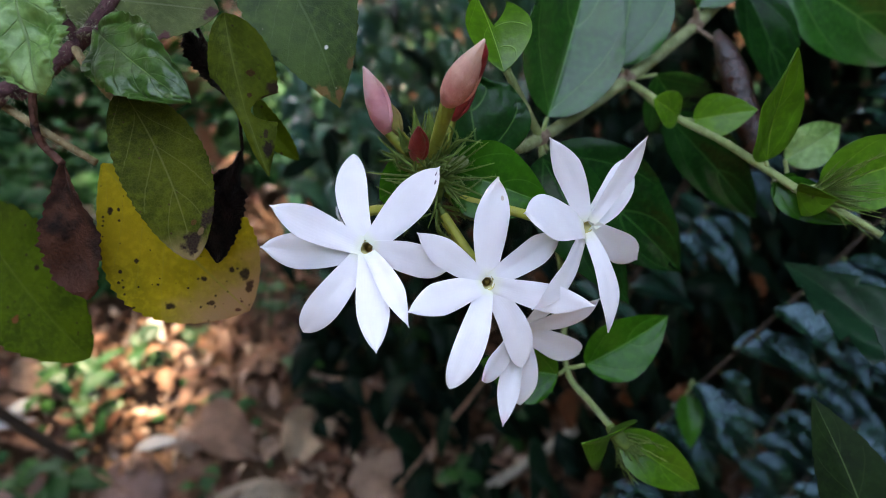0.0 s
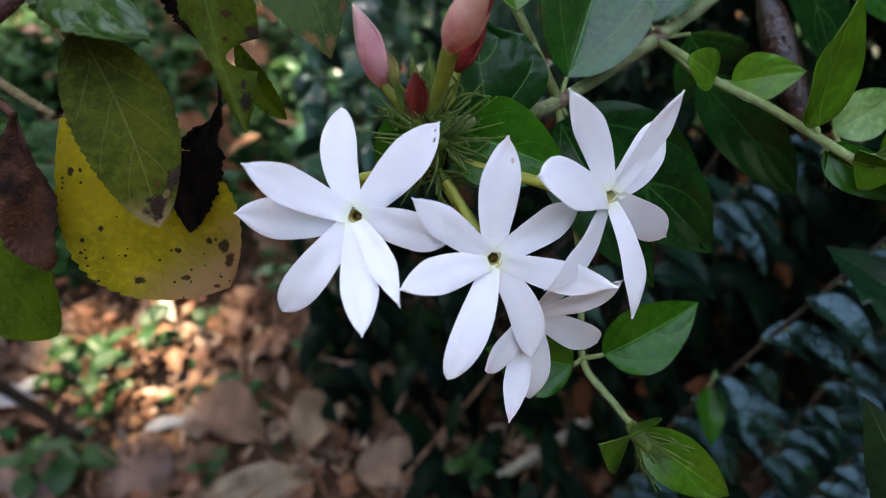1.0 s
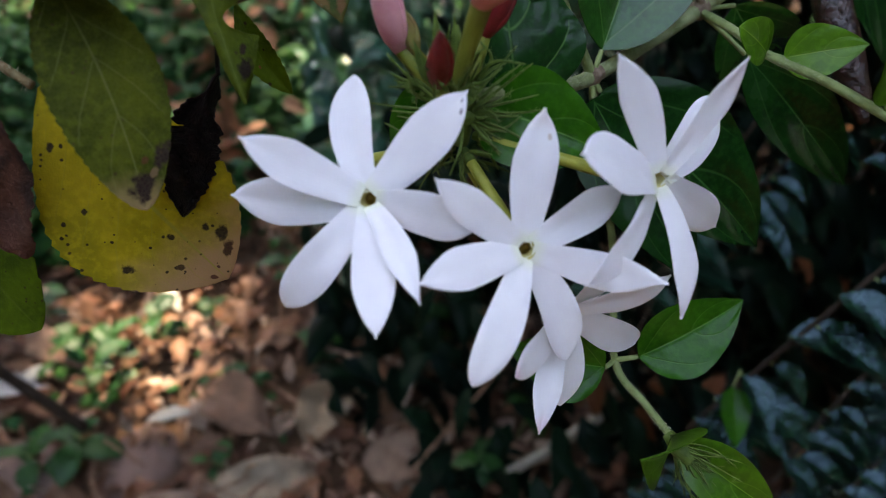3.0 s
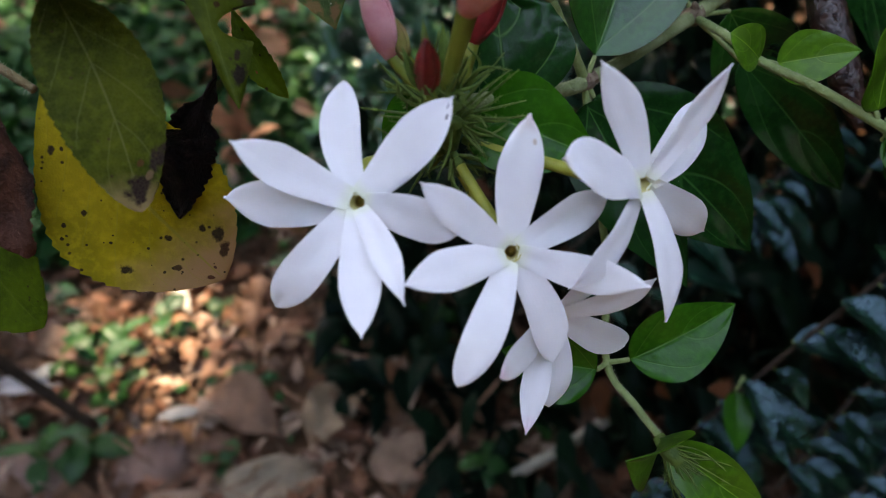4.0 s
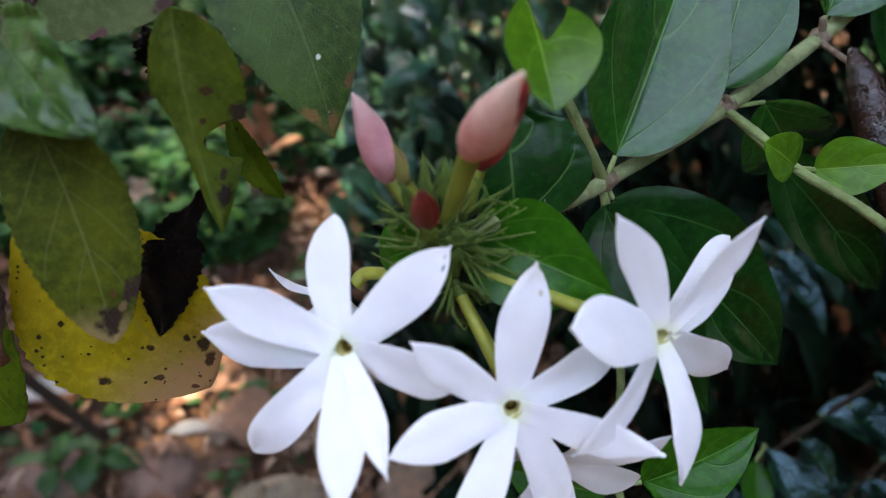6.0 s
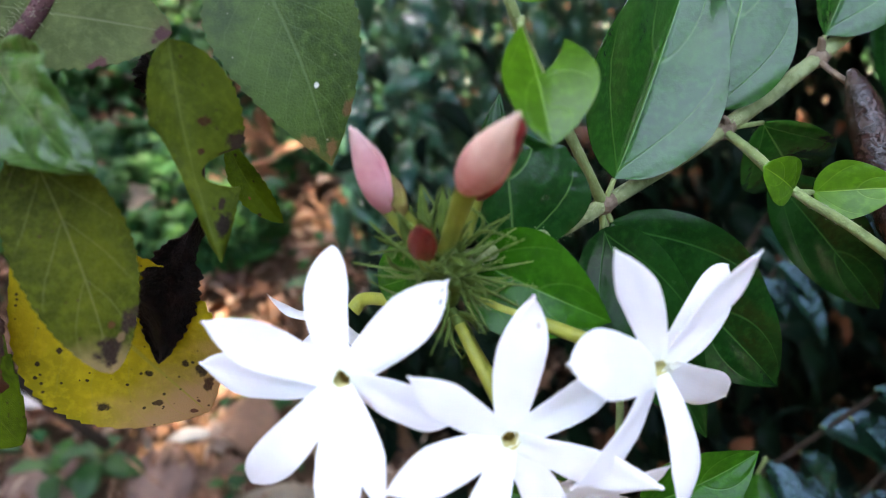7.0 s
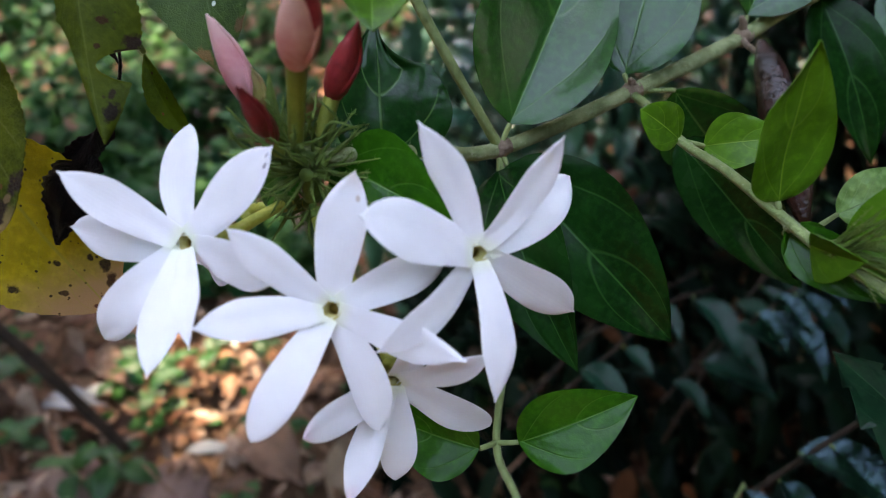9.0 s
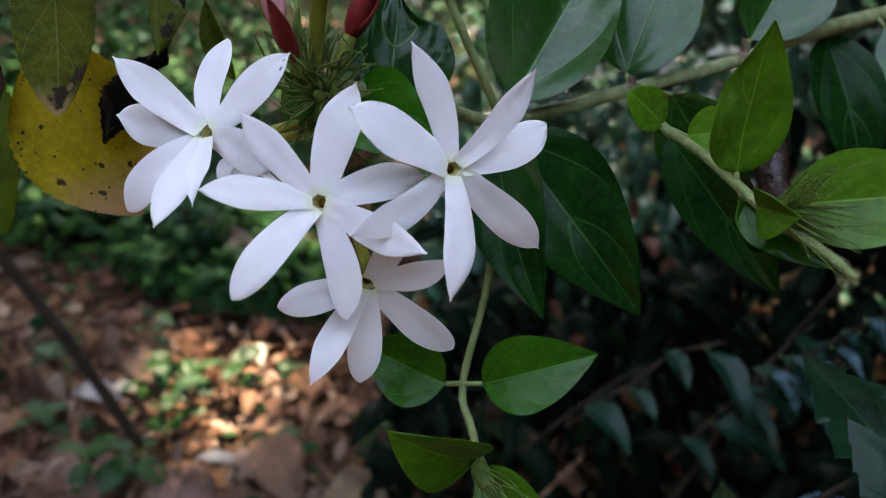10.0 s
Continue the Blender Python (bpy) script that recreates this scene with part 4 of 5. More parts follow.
leaf(black_dry, (-0.0530, 0.1377, 0.5585), (-0.0428, 0.1291, 0.5462), 0.0062, None, "shrivelled black leaf", name="withered_leaf", parent=shrub, shape="lance", fold=0.9, arch=0.10, wave=0.14, ragged=0.35, nu=60, nv=12)
leaf(torn_mat, (-0.0385, 0.1196, 0.5668), (-0.0318, 0.1075, 0.5410), 0.0145, None, "torn olive leaf hanging down", parent=shrub, side=(0.012, 0.006, 0.002), fold=0.45, arch=0.03, sway=-0.03, teeth=0.05, nteeth=22, bite=[(1, 0.50, 0.68, 0.85), (-1, 0.34, 1.0, 0.55)], rw=1.10, lw=0.62, wave=0.03, nu=100, nv=14)
leaf(olive_leaf, (-0.0392, 0.1314, 0.5480), (-0.0311, 0.1290, 0.5331), 0.0056, (-0.0420, 0.1290, 0.5580), "narrow olive leaf with a toothed edge", parent=shrub, shape="egg", fold=0.4, arch=0.04, sway=0.06, teeth=0.12, nteeth=11, nu=66)
leaf(shade_leaf, (-0.0346, 0.1393, 0.5735), (-0.0205, 0.1250, 0.5468), 0.0225, None, "broad dark green leaf with a toothed edge", parent=shrub, fold=0.15, arch=0.05, sway=-0.06, teeth=0.06, nteeth=16, shape="leaf", nu=60)
leaf(dull_leaf, (-0.0730, 0.1320, 0.5665), (-0.0418, 0.1272, 0.5650), 0.0165, None, "dull green leaf with a dark edge", parent=shrub, fold=0.1, arch=0.03, teeth=0.04, nteeth=18, shape="oval", ragged=0.06, nu=80)
leaf(crinkle_leaf, (-0.0613, 0.1191, 0.5638), (-0.0412, 0.0990, 0.5596), 0.0138, None, "crinkled shiny green leaf", parent=shrub, fold=0.25, arch=0.10, teeth=0.06, nteeth=13, wave=0.07, quilt=0.08, ragged=0.06, curl=0.06, shape="egg", nu=90, nv=28)
leaf(pale_leaf_mat, (-0.0649, 0.1077, 0.5767), (-0.0611, 0.0965, 0.5613), 0.0176, None, "pale crinkled young leaf", parent=shrub, fold=0.3, arch=0.06, wave=0.09, quilt=0.09, ragged=0.22, teeth=0.08, nteeth=7, shape="oval", nu=80, nv=24)

# ---- ground ----
def ground_height(x, y):
    return 0.03 + 0.02 * noise.noise(Vector((x * 1.7, y * 1.7, 0.3))) + 0.008 * noise.noise(Vector((x * 9, y * 9, 2.3)))


def ground_sheet():
    ax = [-60, -20, -8, -4, -3] + list(np.linspace(-2.2, 2.2, 111)) + [3, 4, 8, 20, 60]
    ay = [-60, -20, -8, -3, -1.5] + list(np.linspace(-0.8, 3.6, 111)) + [5, 8, 14, 30, 80]
    verts = [(x, y, ground_height(x, y)) for y in ay for x in ax]
    w = len(ax)
    faces = [(j * w + i, j * w + i + 1, (j + 1) * w + i + 1, (j + 1) * w + i) for j in range(len(ay) - 1) for i in range(w - 1)]
    return mesh_of("ground", verts, faces, soil)


tagged(new("ground", ground_sheet()), "brown soil under the litter of dry leaves", "ground", kind="structure")


# ---- fallen leaves ----
def flat_variants(name, mat, lengths, ratio, shape, seed, nu=7, nv=4, **kw):
    out = []
    for i, L in enumerate(lengths):
        g = np.random.default_rng(seed + i)
        grid = blade_grid(base=(-L / 2, 0, 0), tip=(L / 2, 0, 0), width=L * ratio * g.uniform(0.85, 1.15), nrm=(0, 0, 1), shape=shape, fold=g.uniform(*kw.get("fold", (0.1, 0.7))), arch=g.uniform(*kw.get("arch", (-0.12, 0.12))), curl=g.uniform(0, 0.15), wave=kw.get("wave", 0.06), sway=g.uniform(-0.06, 0.06), nu=nu, nv=nv, seed=seed + i)
        out.append(blade_data(grid, kw.get("thick", 0.0006)))
    return out


def turned(g, tilt):
    """A random turn: any heading, tipped by about tilt degrees."""
    return Euler((radians(g.normal(0, tilt)), radians(g.normal(0, tilt)), g.uniform(0, 2 * math.pi))).to_matrix()


def scatter(name, datas, places, mat, label, category, seed):
    """Many alike pieces joined in one mesh. places: (variant, 3x3 turn, place, scale)."""
    av, af, n = [], [], 0
    arr = [np.asarray(d[0]) for d in datas]
    for k, m, p, s in places:
        v = arr[k] @ (np.array(m).T * s) + np.array(p)
        av.append(v)
        af += [tuple(i + n for i in q) for q in datas[k][1]]
        n += len(v)
    return tagged(new(name, mesh_of(name, np.concatenate(av), af, mat)), label, category, kind="stuff")


dry_colors = [(0.070, 0.030, 0.018), (0.22, 0.082, 0.042), (0.37, 0.19, 0.105), (0.115, 0.046, 0.025), (0.56, 0.40, 0.30), (0.26, 0.106, 0.056), (0.038, 0.021, 0.015)]
dry_one = scatter_mat("dry_leaf", dry_colors, 0.6, 0.1, 0.35, False, 60)
dry_many = scatter_mat("dry_leaves", dry_colors, 0.6, 0.1, 0.35, True, 60)
dry = flat_variants("dry_leaf", dry_one, [0.034, 0.044, 0.056, 0.040, 0.026, 0.064], 0.5, "leaf", 400, wave=0.09)
dry_meshes = [mesh_of("dry_leaf", v, f, dry_one, u) for v, f, u in dry]
stalk_mesh = tube("stalk", [(0.52, 0, 0), (0.62, 0.03, 0.01), (0.74, 0.02, 0.02)], [0.016, 0.013, 0.016], dry_one, 6, 5)
g = np.random.default_rng(41)
count = 0
while count < 220:
    x, y = g.uniform(-0.85, 0.30), g.uniform(0.22, 1.25)
    k = g.integers(0, 6)
    ob = new("dry_leaf", dry_meshes[k])
    m = turned(g, 14).to_4x4()
    s = g.uniform(0.7, 1.25)
    ob.matrix_world = Matrix.Translation((x, y, ground_height(x, y) + g.uniform(0.004, 0.022))) @ m @ Matrix.Scale(s, 4)
    tagged(ob, "fallen dry brown leaf lying on the ground", "leaf", "fallen leaves on the ground")
    stalk = new("stalk", stalk_mesh)
    stalk.parent = ob
    stalk.matrix_basis = Matrix.Scale((0.034, 0.044, 0.056, 0.040, 0.026, 0.064)[k], 4)
    count += 1
places = []
for _ in range(10500):
    x, y = g.uniform(-2.2, 1.4), 0.15 + 3.2 * g.random() ** 1.5
    places.append((g.integers(0, 6), turned(g, 22), (x, y, ground_height(x, y) + g.uniform(0.002, 0.020)), g.uniform(0.3, 1.0)))
for _ in range(5500):
    x, y = g.uniform(-0.9, 0.35), 0.22 + 0.95 * g.random() ** 1.2
    places.append((g.integers(0, 10), turned(g, 28), (x, y, ground_height(x, y) + g.uniform(0.003, 0.034)), g.uniform(0.18, 0.75)))
# thinner litter all round
for _ in range(3500):
    x, y = g.uniform(-2.7, 2.7), g.uniform(-2.7, 4.2)
    if -2.2 < x < 1.4 and 0.15 < y < 3.3:
        continue
    places.append((g.integers(0, 6), turned(g, 22), (x, y, ground_height(x, y) + g.uniform(0.002, 0.020)), g.uniform(0.5, 1.3)))
dry_low = flat_variants("dry_leaf", dry_many, [0.034, 0.044, 0.056, 0.040, 0.026, 0.064], 0.5, "leaf", 400, 4, 2, wave=0.09) + flat_variants("dry_leaf", dry_many, [0.060, 0.075, 0.052, 0.090], 0.14, "lance", 410, 5, 2, wave=0.05)
scatter("leaf_litter", dry_low, places, dry_many, "brown litter of dry leaves covering the ground", "leaf litter", 5)

# ---- dry twigs on the litter ----
g = np.random.default_rng(47)
twig_bark = skin_mat("dry_twig", (0.30, 0.17, 0.11), (0.13, 0.070, 0.045), 120, 0.8, 0.2, 0, 0.8)
for k in range(70):
    x, y, a, L = g.uniform(-0.75, 0.12), 0.30 + 0.7 * g.random() ** 1.4, g.uniform(0, math.pi), g.uniform(0.07, 0.22)
    line = []
    for q in (-0.5, -0.15, 0.2, 0.5):
        px, py = x + math.cos(a) * L * q + g.normal(0, 0.006), y + math.sin(a) * L * q + g.normal(0, 0.006)
        line.append((px, py, ground_height(px, py) + 0.024 + g.uniform(0, 0.008)))
    r = g.uniform(0.0010, 0.0024)
    tagged(new("dry_twig", tube("dry_twig", line, [r, r * 0.9, r * 0.6], twig_bark, 14, 7, 0.06, k)), "thin dry brown twig lying on the litter", "twig", "dry twigs on the ground")

# ---- stones ----
stone_mat = scatter_mat("stone", [(0.23, 0.14, 0.115), (0.28, 0.18, 0.15), (0.25, 0.15, 0.125)], 0.85, 0.0, 0.2, False, 40, 0.5)


def stone(x, y, size, seed, label):
    bm = bmesh.new()
    bmesh.ops.create_icosphere(bm, subdivisions=4, radius=1.0)
    for v in bm.verts:
        d = v.co.normalized()
        v.co *= 1 + 0.16 * noise.noise(d * 1.9 + Vector((seed, 0, 0))) + 0.05 * noise.noise(d * 5 + Vector((0, seed, 0)))
        v.co = Vector((v.co.x * size, v.co.y * size * 1.25, v.co.z * size * 0.55))
    me = bpy.data.meshes.new("stone")
    bm.to_mesh(me)
    bm.free()
    me.polygons.foreach_set("use_smooth", [True] * len(me.polygons))
    me.materials.append(stone_mat)
    ob = new("stone", me)
    ob.location = (x, y, ground_height(x, y) + size * 0.08)
    ob.rotation_euler = (0.1, -0.1, seed)  # half sunk in the litter
    tagged(ob, label, "stone", "stones on the ground")


stone(-0.302, 0.390, 0.034, 0.3, "greyish brown rounded stone among dry leaves")
stone(-0.402, 0.372, 0.036, 1.2, "greyish brown rounded stone behind a seedling")


crumpled_mat = scatter_mat("crumpled_dry_leaf", [(0.35, 0.275, 0.20), (0.28, 0.195, 0.125), (0.41, 0.36, 0.29)], 0.65, 0.1, 0.3, False, 90, 1.4)
bleached_mat = scatter_mat("bleached_leaf", [(0.52, 0.50, 0.50), (0.46, 0.42, 0.42)], 0.6, 0.1, 0.3, False, 90, 1.2)
rusty_mat = scatter_mat("rusty_leaf", [(0.26, 0.10, 0.045), (0.20, 0.075, 0.035), (0.34, 0.18, 0.10)], 0.65, 0.1, 0.3, False, 90, 1.2)
rusty_meshes = [mesh_of("dry_leaf", v, f, rusty_mat, u) for v, f, u in dry]
big_mat = scatter_mat("broad_dry_leaf", [(0.21, 0.112, 0.080), (0.31, 0.195, 0.135), (0.18, 0.072, 0.038), (0.36, 0.25, 0.195)], 0.65, 0.1, 0.3, False, 110, 1.2)
for k, (x, y, length, ratio, turn) in enumerate(((-0.226, 0.441, 0.088, 0.60, -0.5), (-0.133, 0.449, 0.085, 0.70, 1.2), (-0.051, 0.392, 0.080, 0.60, 0.2), (-0.206, 0.558, 0.060, 0.50, 1.7), (-0.045, 0.638, 0.060, 0.60, 0.5), (-0.452, 0.514, 0.070, 0.50, -0.4), (-0.177, 0.372, 0.090, 0.55, 0.4), (-0.457, 0.454, 0.060, 0.5, 0.2), (-0.092, 0.496, 0.050, 0.6, 0.9))):
    big = {1: crumpled_mat, 6: crumpled_mat, 7: bleached_mat, 8: rusty_mat}.get(k, big_mat)
    v, f, u = flat_variants("dry_leaf", big, [length], ratio, "oval", 430 + k, 18, 8, fold=(0.1, 0.5), arch=(0.0, 0.14), wave=0.11)[0]
    ob = new("dry_leaf", mesh_of("dry_leaf", v, f, big, u))
    ob.matrix_world = Matrix.Translation((x, y, ground_height(x, y) + 0.026)) @ Matrix.Rotation(turn, 4, "Z") @ Matrix.Rotation(0.2, 4, "X")
    tagged(ob, "broad dry leaf lying flat on the litter", "leaf", "broad fallen leaves on the ground")
    rib = new("midrib", tube("midrib", [(-length * 0.5, 0, 0.001), (0, 0, 0.001 + length * 0.03), (length * 0.66, 0, 0.001)], [0.0005, 0.0009, 0.0012], big, 16, 6))
    rib.parent = ob

pale_mat = scatter_mat("pale_leaf", [(0.46, 0.50, 0.40), (0.55, 0.52, 0.46)], 0.6, 0.1, 0.3, False, 80)
pale = flat_variants("pale_leaf", pale_mat, [0.055, 0.05, 0.045], 0.3, "lance", 450)
for k, (x, y, turn) in enumerate(((-0.337, 0.589, -0.9), (-0.280, 0.431, 0.3), (-0.434, 0.478, 0.5))):
    ob = new("pale_leaf", mesh_of("pale_leaf", *pale[k][:2], pale_mat, pale[k][2]))
    ob.matrix_world = Matrix.Translation((x, y, ground_height(x, y) + 0.03)) @ Matrix.Rotation(turn, 4, "Z") @ Matrix.Rotation(0.25, 4, "X")
    tagged(ob, "bleached pale leaf lying on the litter", "leaf", "bleached leaves on the ground")

# ---- low green plants between the litter ----
herb_mat = scatter_mat("herb_leaf", [(0.009, 0.068, 0.014), (0.014, 0.090, 0.015), (0.032, 0.120, 0.013), (0.008, 0.064, 0.024)], 0.45, 0.25, 0.4, False, 90)
herb_many = scatter_mat("herb_leaves", [(0.009, 0.072, 0.026), (0.017, 0.105, 0.030), (0.040, 0.145, 0.024), (0.007, 0.062, 0.036)], 0.6, 0.2, 0.15, True, 90)
herb_leafs = flat_variants("leaf", herb_mat, [0.030, 0.036, 0.040, 0.034], 0.62, "oval", 500, fold=(0.1, 0.3), arch=(0.02, 0.12))
herb_meshes = [mesh_of("leaf", v, f, herb_mat, u) for v, f, u in herb_leafs]


def seedling(x, y, height, leaves, seed, scale=1.0):
    g = np.random.default_rng(seed)
    z = ground_height(x, y)
    root = thing("seedling", (x, y, z), "small green seedling growing through the litter", "plant", "seedlings in the litter")
    top = (x + g.normal(0, 0.01), y + g.normal(0, 0.01), z + height)
    part("stem", tube("stem", [(x, y, z - 0.005), ((x + top[0]) / 2 + 0.003, y, z + height / 2), top], [0.0012, 0.001, 0.0008], green_stem, 8, 6), root)
    for i in range(leaves):
        a = i * 2.4 + g.uniform(-0.4, 0.4)
        h = z + height * (0.35 + 0.65 * (i + 1) / leaves)
        f = (h - z) / height
        px, py = x + (top[0] - x) * f, y + (top[1] - y) * f
        k = int(g.integers(0, 4))
        ob = new("leaf", herb_meshes[k])
        ob.parent = root
        ob.matrix_parent_inverse = Matrix.Translation((-x, -y, -z))
        s = scale * g.uniform(0.6, 0.95)
        ob.matrix_basis = Matrix.Translation((px, py, h)) @ Matrix.Rotation(a, 4, "Z") @ Matrix.Rotation(radians(g.uniform(-25, 15)), 4, "Y") @ Matrix.Rotation(radians(g.normal(0, 15)), 4, "X") @ Matrix.Scale(s, 4) @ Matrix.Translation((0.018, 0, 0))


for k, (x, y, height, count, scale) in enumerate((
        (-0.377, 0.516, 0.055, 4, 1.1), (-0.339, 0.535, 0.060, 4, 1.2), (-0.294, 0.555, 0.050, 5, 0.9), (-0.353, 0.477, 0.055, 4, 1.1), (-0.405, 0.483, 0.050, 4, 1.0), (-0.364, 0.399, 0.050, 5, 1.3), (-0.212, 0.387, 0.030, 5, 0.8), (-0.158, 0.526, 0.050, 6, 0.9), (-0.226, 0.475, 0.040, 4, 1.0),
        (-0.384, 0.373, 0.045, 5, 1.2), (-0.430, 0.520, 0.050, 4, 1.0), (-0.041, 0.548, 0.070, 6, 1.0), (0.041, 0.391, 0.060, 6, 1.0), (0.055, 0.444, 0.070, 6, 1.0), (-0.219, 0.627, 0.070, 6, 1.0), (-0.714, 1.244, 0.100, 8, 1.0), (-0.411, 1.165, 0.100, 8, 1.0), (-0.470, 0.557, 0.060, 6, 1.0), (-0.520, 0.480, 0.060, 6, 1.2), (-0.470, 0.400, 0.050, 6, 1.1))):
    seedling(x, y, height, count, 80 + k, scale)


places = []
g = np.random.default_rng(61)
bare = ((-0.27, 0.88, 0.10), (-0.70, 1.13, 0.11), (-0.40, 1.30, 0.09), (-0.15, 1.10, 0.08))
while len(places) < 10500:
    x, y = g.uniform(-2.3, 0.2), 0.56 + 2.9 * g.random() ** 1.7
    edge = 0.63 if x < -0.52 else 0.70 if x < -0.36 else 0.88
    if 0.5 * noise.noise(Vector((x * 3.4, y * 3.4, 7.7))) + 3.0 * (y - edge) < 0.0:
        continue
    if any((x - bx) ** 2 + (y - by) ** 2 < (br * g.uniform(0.6, 1.2)) ** 2 for bx, by, br in bare):
        continue
    z = ground_height(x, y) + abs(g.normal(0, 0.05 + 0.05 * max(0, y - 1)))
    places.append((g.integers(0, 4), turned(g, 30), (x, y, z + 0.015), g.uniform(0.6, 1.5)))
while len(places) < 17500:
    x, y = g.uniform(-1.05, -0.12), 0.66 + 0.95 * g.random() ** 1.2
    if 0.25 * noise.noise(Vector((x * 6, y * 6, 1.7))) + y < 0.71 or any((x - bx) ** 2 + (y - by) ** 2 < (br * g.uniform(0.6, 1.2)) ** 2 for bx, by, br in bare):
        continue
    places.append((g.integers(0, 4), turned(g, 26), (x, y, ground_height(x, y) + 0.02 + abs(g.normal(0, 0.035))), g.uniform(0.6, 1.3)))
# small herbs in patches among the near litter
while len(places) < 17620:
    x, y = g.uniform(-0.75, 0.05), g.uniform(0.35, 0.85)
    if noise.noise(Vector((x * 7, y * 7, 3.1))) < 0.18:
        continue
    places.append((g.integers(0, 4), turned(g, 28), (x, y, ground_height(x, y) + 0.016 + abs(g.normal(0, 0.018))), g.uniform(0.35, 0.75)))
# dry leaves lying on the ground cover
for _ in range(70):
    x, y = g.uniform(-0.95, -0.05), g.uniform(0.75, 1.7)
    ob = new("dry_leaf", dry_meshes[int(g.integers(0, 6))])
    ob.matrix_world = Matrix.Translation((x, y, ground_height(x, y) + g.uniform(0.05, 0.10))) @ turned(g, 25).to_4x4() @ Matrix.Scale(g.uniform(1.0, 1.7), 4)
    tagged(ob, "fallen dry brown leaf caught on the green ground cover", "leaf", "fallen leaves on the ground cover")
for k, (bx, by) in enumerate(((-0.36, 0.88), (-0.44, 1.12), (-0.47, 1.34), (-0.53, 1.36), (-0.46, 1.56), (-0.40, 1.58))):
    for _ in range(9):
        x, y = bx + g.normal(0, 0.035), by + g.normal(0, 0.05)
        ob = new("dry_leaf", rusty_meshes[int(g.integers(0, 6))])
        ob.matrix_world = Matrix.Translation((x, y, ground_height(x, y) + g.uniform(0.07, 0.13))) @ turned(g, 25).to_4x4() @ Matrix.Scale(g.uniform(1.1, 1.8), 4)
        tagged(ob, "rusty brown dry leaf caught on the green ground cover", "leaf", "rusty leaves on the ground cover")
herb_low = flat_variants("leaf", herb_many, [0.030, 0.036, 0.040, 0.034], 0.62, "oval", 500, 4, 2, fold=(0.1, 0.3), arch=(0.02, 0.12))
scatter("ground_cover", herb_low, places, herb_many, "low green ground cover plants behind the litter", "ground cover", 6)

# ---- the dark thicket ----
# near-black greens: the thicket's deep shade is put into the leaf colours
shaded_bush_cols = [(0.002, 0.008, 0.005), (0.003, 0.012, 0.006), (0.004, 0.016, 0.007), (0.002, 0.009, 0.007)]
bush_one = scatter_mat("thicket_leaf", shaded_bush_cols, 0.40, 0.04, 0.05, False, 80, 0.35)
bush_many = scatter_mat("thicket_leaves", shaded_bush_cols, 0.40, 0.04, 0.05, True, 80, 0.35)
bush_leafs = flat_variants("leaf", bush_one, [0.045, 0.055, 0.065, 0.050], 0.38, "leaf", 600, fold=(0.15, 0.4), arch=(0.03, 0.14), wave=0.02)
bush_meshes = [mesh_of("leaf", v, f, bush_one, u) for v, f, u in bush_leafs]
thicket = thing("thicket", (0.35, 0.65, 0.03), "dense dark thicket of glossy narrow leaves and bare twigs", "shrub")
bush_twig = skin_mat("thicket_twig", (0.034, 0.022, 0.015), (0.018, 0.012, 0.008), 120, 0.8, 0.2, 0, 0.8)


def droop(g):
    """A turn for a leaf that hangs outwards and down."""
    return (Matrix.Rotation(g.normal(-1.0, 0.8), 3, "Z") @ Matrix.Rotation(radians(g.normal(35, 22)), 3, "Y") @ Matrix.Rotation(radians(g.normal(0, 28)), 3, "X"))


stick_bark = skin_mat("stick_bark", (0.34, 0.31, 0.25), (0.22, 0.20, 0.16), 90, 0.8, 0.2, 0, 0.8)
part("twig", tube("twig", [(0.035, 0.378, 0.059), (0.074, 0.380, 0.097), (0.115, 0.385, 0.138)], [0.005, 0.005, 0.0042], stick_bark, 20, 10, 0.05, 78), thicket, "bare pale grey stick")
leaf(fresh_leaf, (0.113, 0.215, 0.367), (0.113, 0.197, 0.350), 0.0130, (0.116, 0.219, 0.373), "bright green leaf hanging in the thicket", parent=thicket, fold=0.2, arch=0.05)
part("twig", tube("twig", [(-0.510, 0.397, 0.290), (-0.420, 0.396, 0.191), (-0.339, 0.391, 0.089)], [0.0055, 0.006, 0.005], bush_twig, 20, 10, 0.05, 77), thicket)
part("twig", tube("twig", [(-0.049, 0.376, 0.055), (-0.002, 0.409, 0.103), (0.034, 0.422, 0.156), (0.059, 0.445, 0.190)], [0.0017, 0.0015, 0.0012], twig_bark, 20, 8, 0.05, 0), thicket, "thin brown stem")
part("twig", tube("twig", [(0.018, 0.360, 0.252), (0.072, 0.402, 0.303), (0.133, 0.454, 0.323)], [0.0015, 0.0013, 0.0010], bush_twig, 20, 8, 0.05, 1), thicket)
part("twig", tube("twig", [(0.117, 0.361, 0.244), (0.151, 0.382, 0.361), (0.169, 0.383, 0.415)], [0.0015, 0.0013, 0.0010], bush_twig, 20, 8, 0.05, 2), thicket)

# toothed leaves of the thicket that reach forward
jag = leaf_mat("toothed_leaf", (0.003, 0.026, 0.010), (0.0015, 0.014, 0.006), (0.02, 0.07, 0.03), 0.30, 0.16, 0.05, 4.0, 0.15)
# darker copy of the toothed leaf, with shade put into its colour
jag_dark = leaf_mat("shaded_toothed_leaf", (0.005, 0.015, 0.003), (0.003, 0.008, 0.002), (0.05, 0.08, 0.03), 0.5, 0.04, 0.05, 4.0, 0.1)
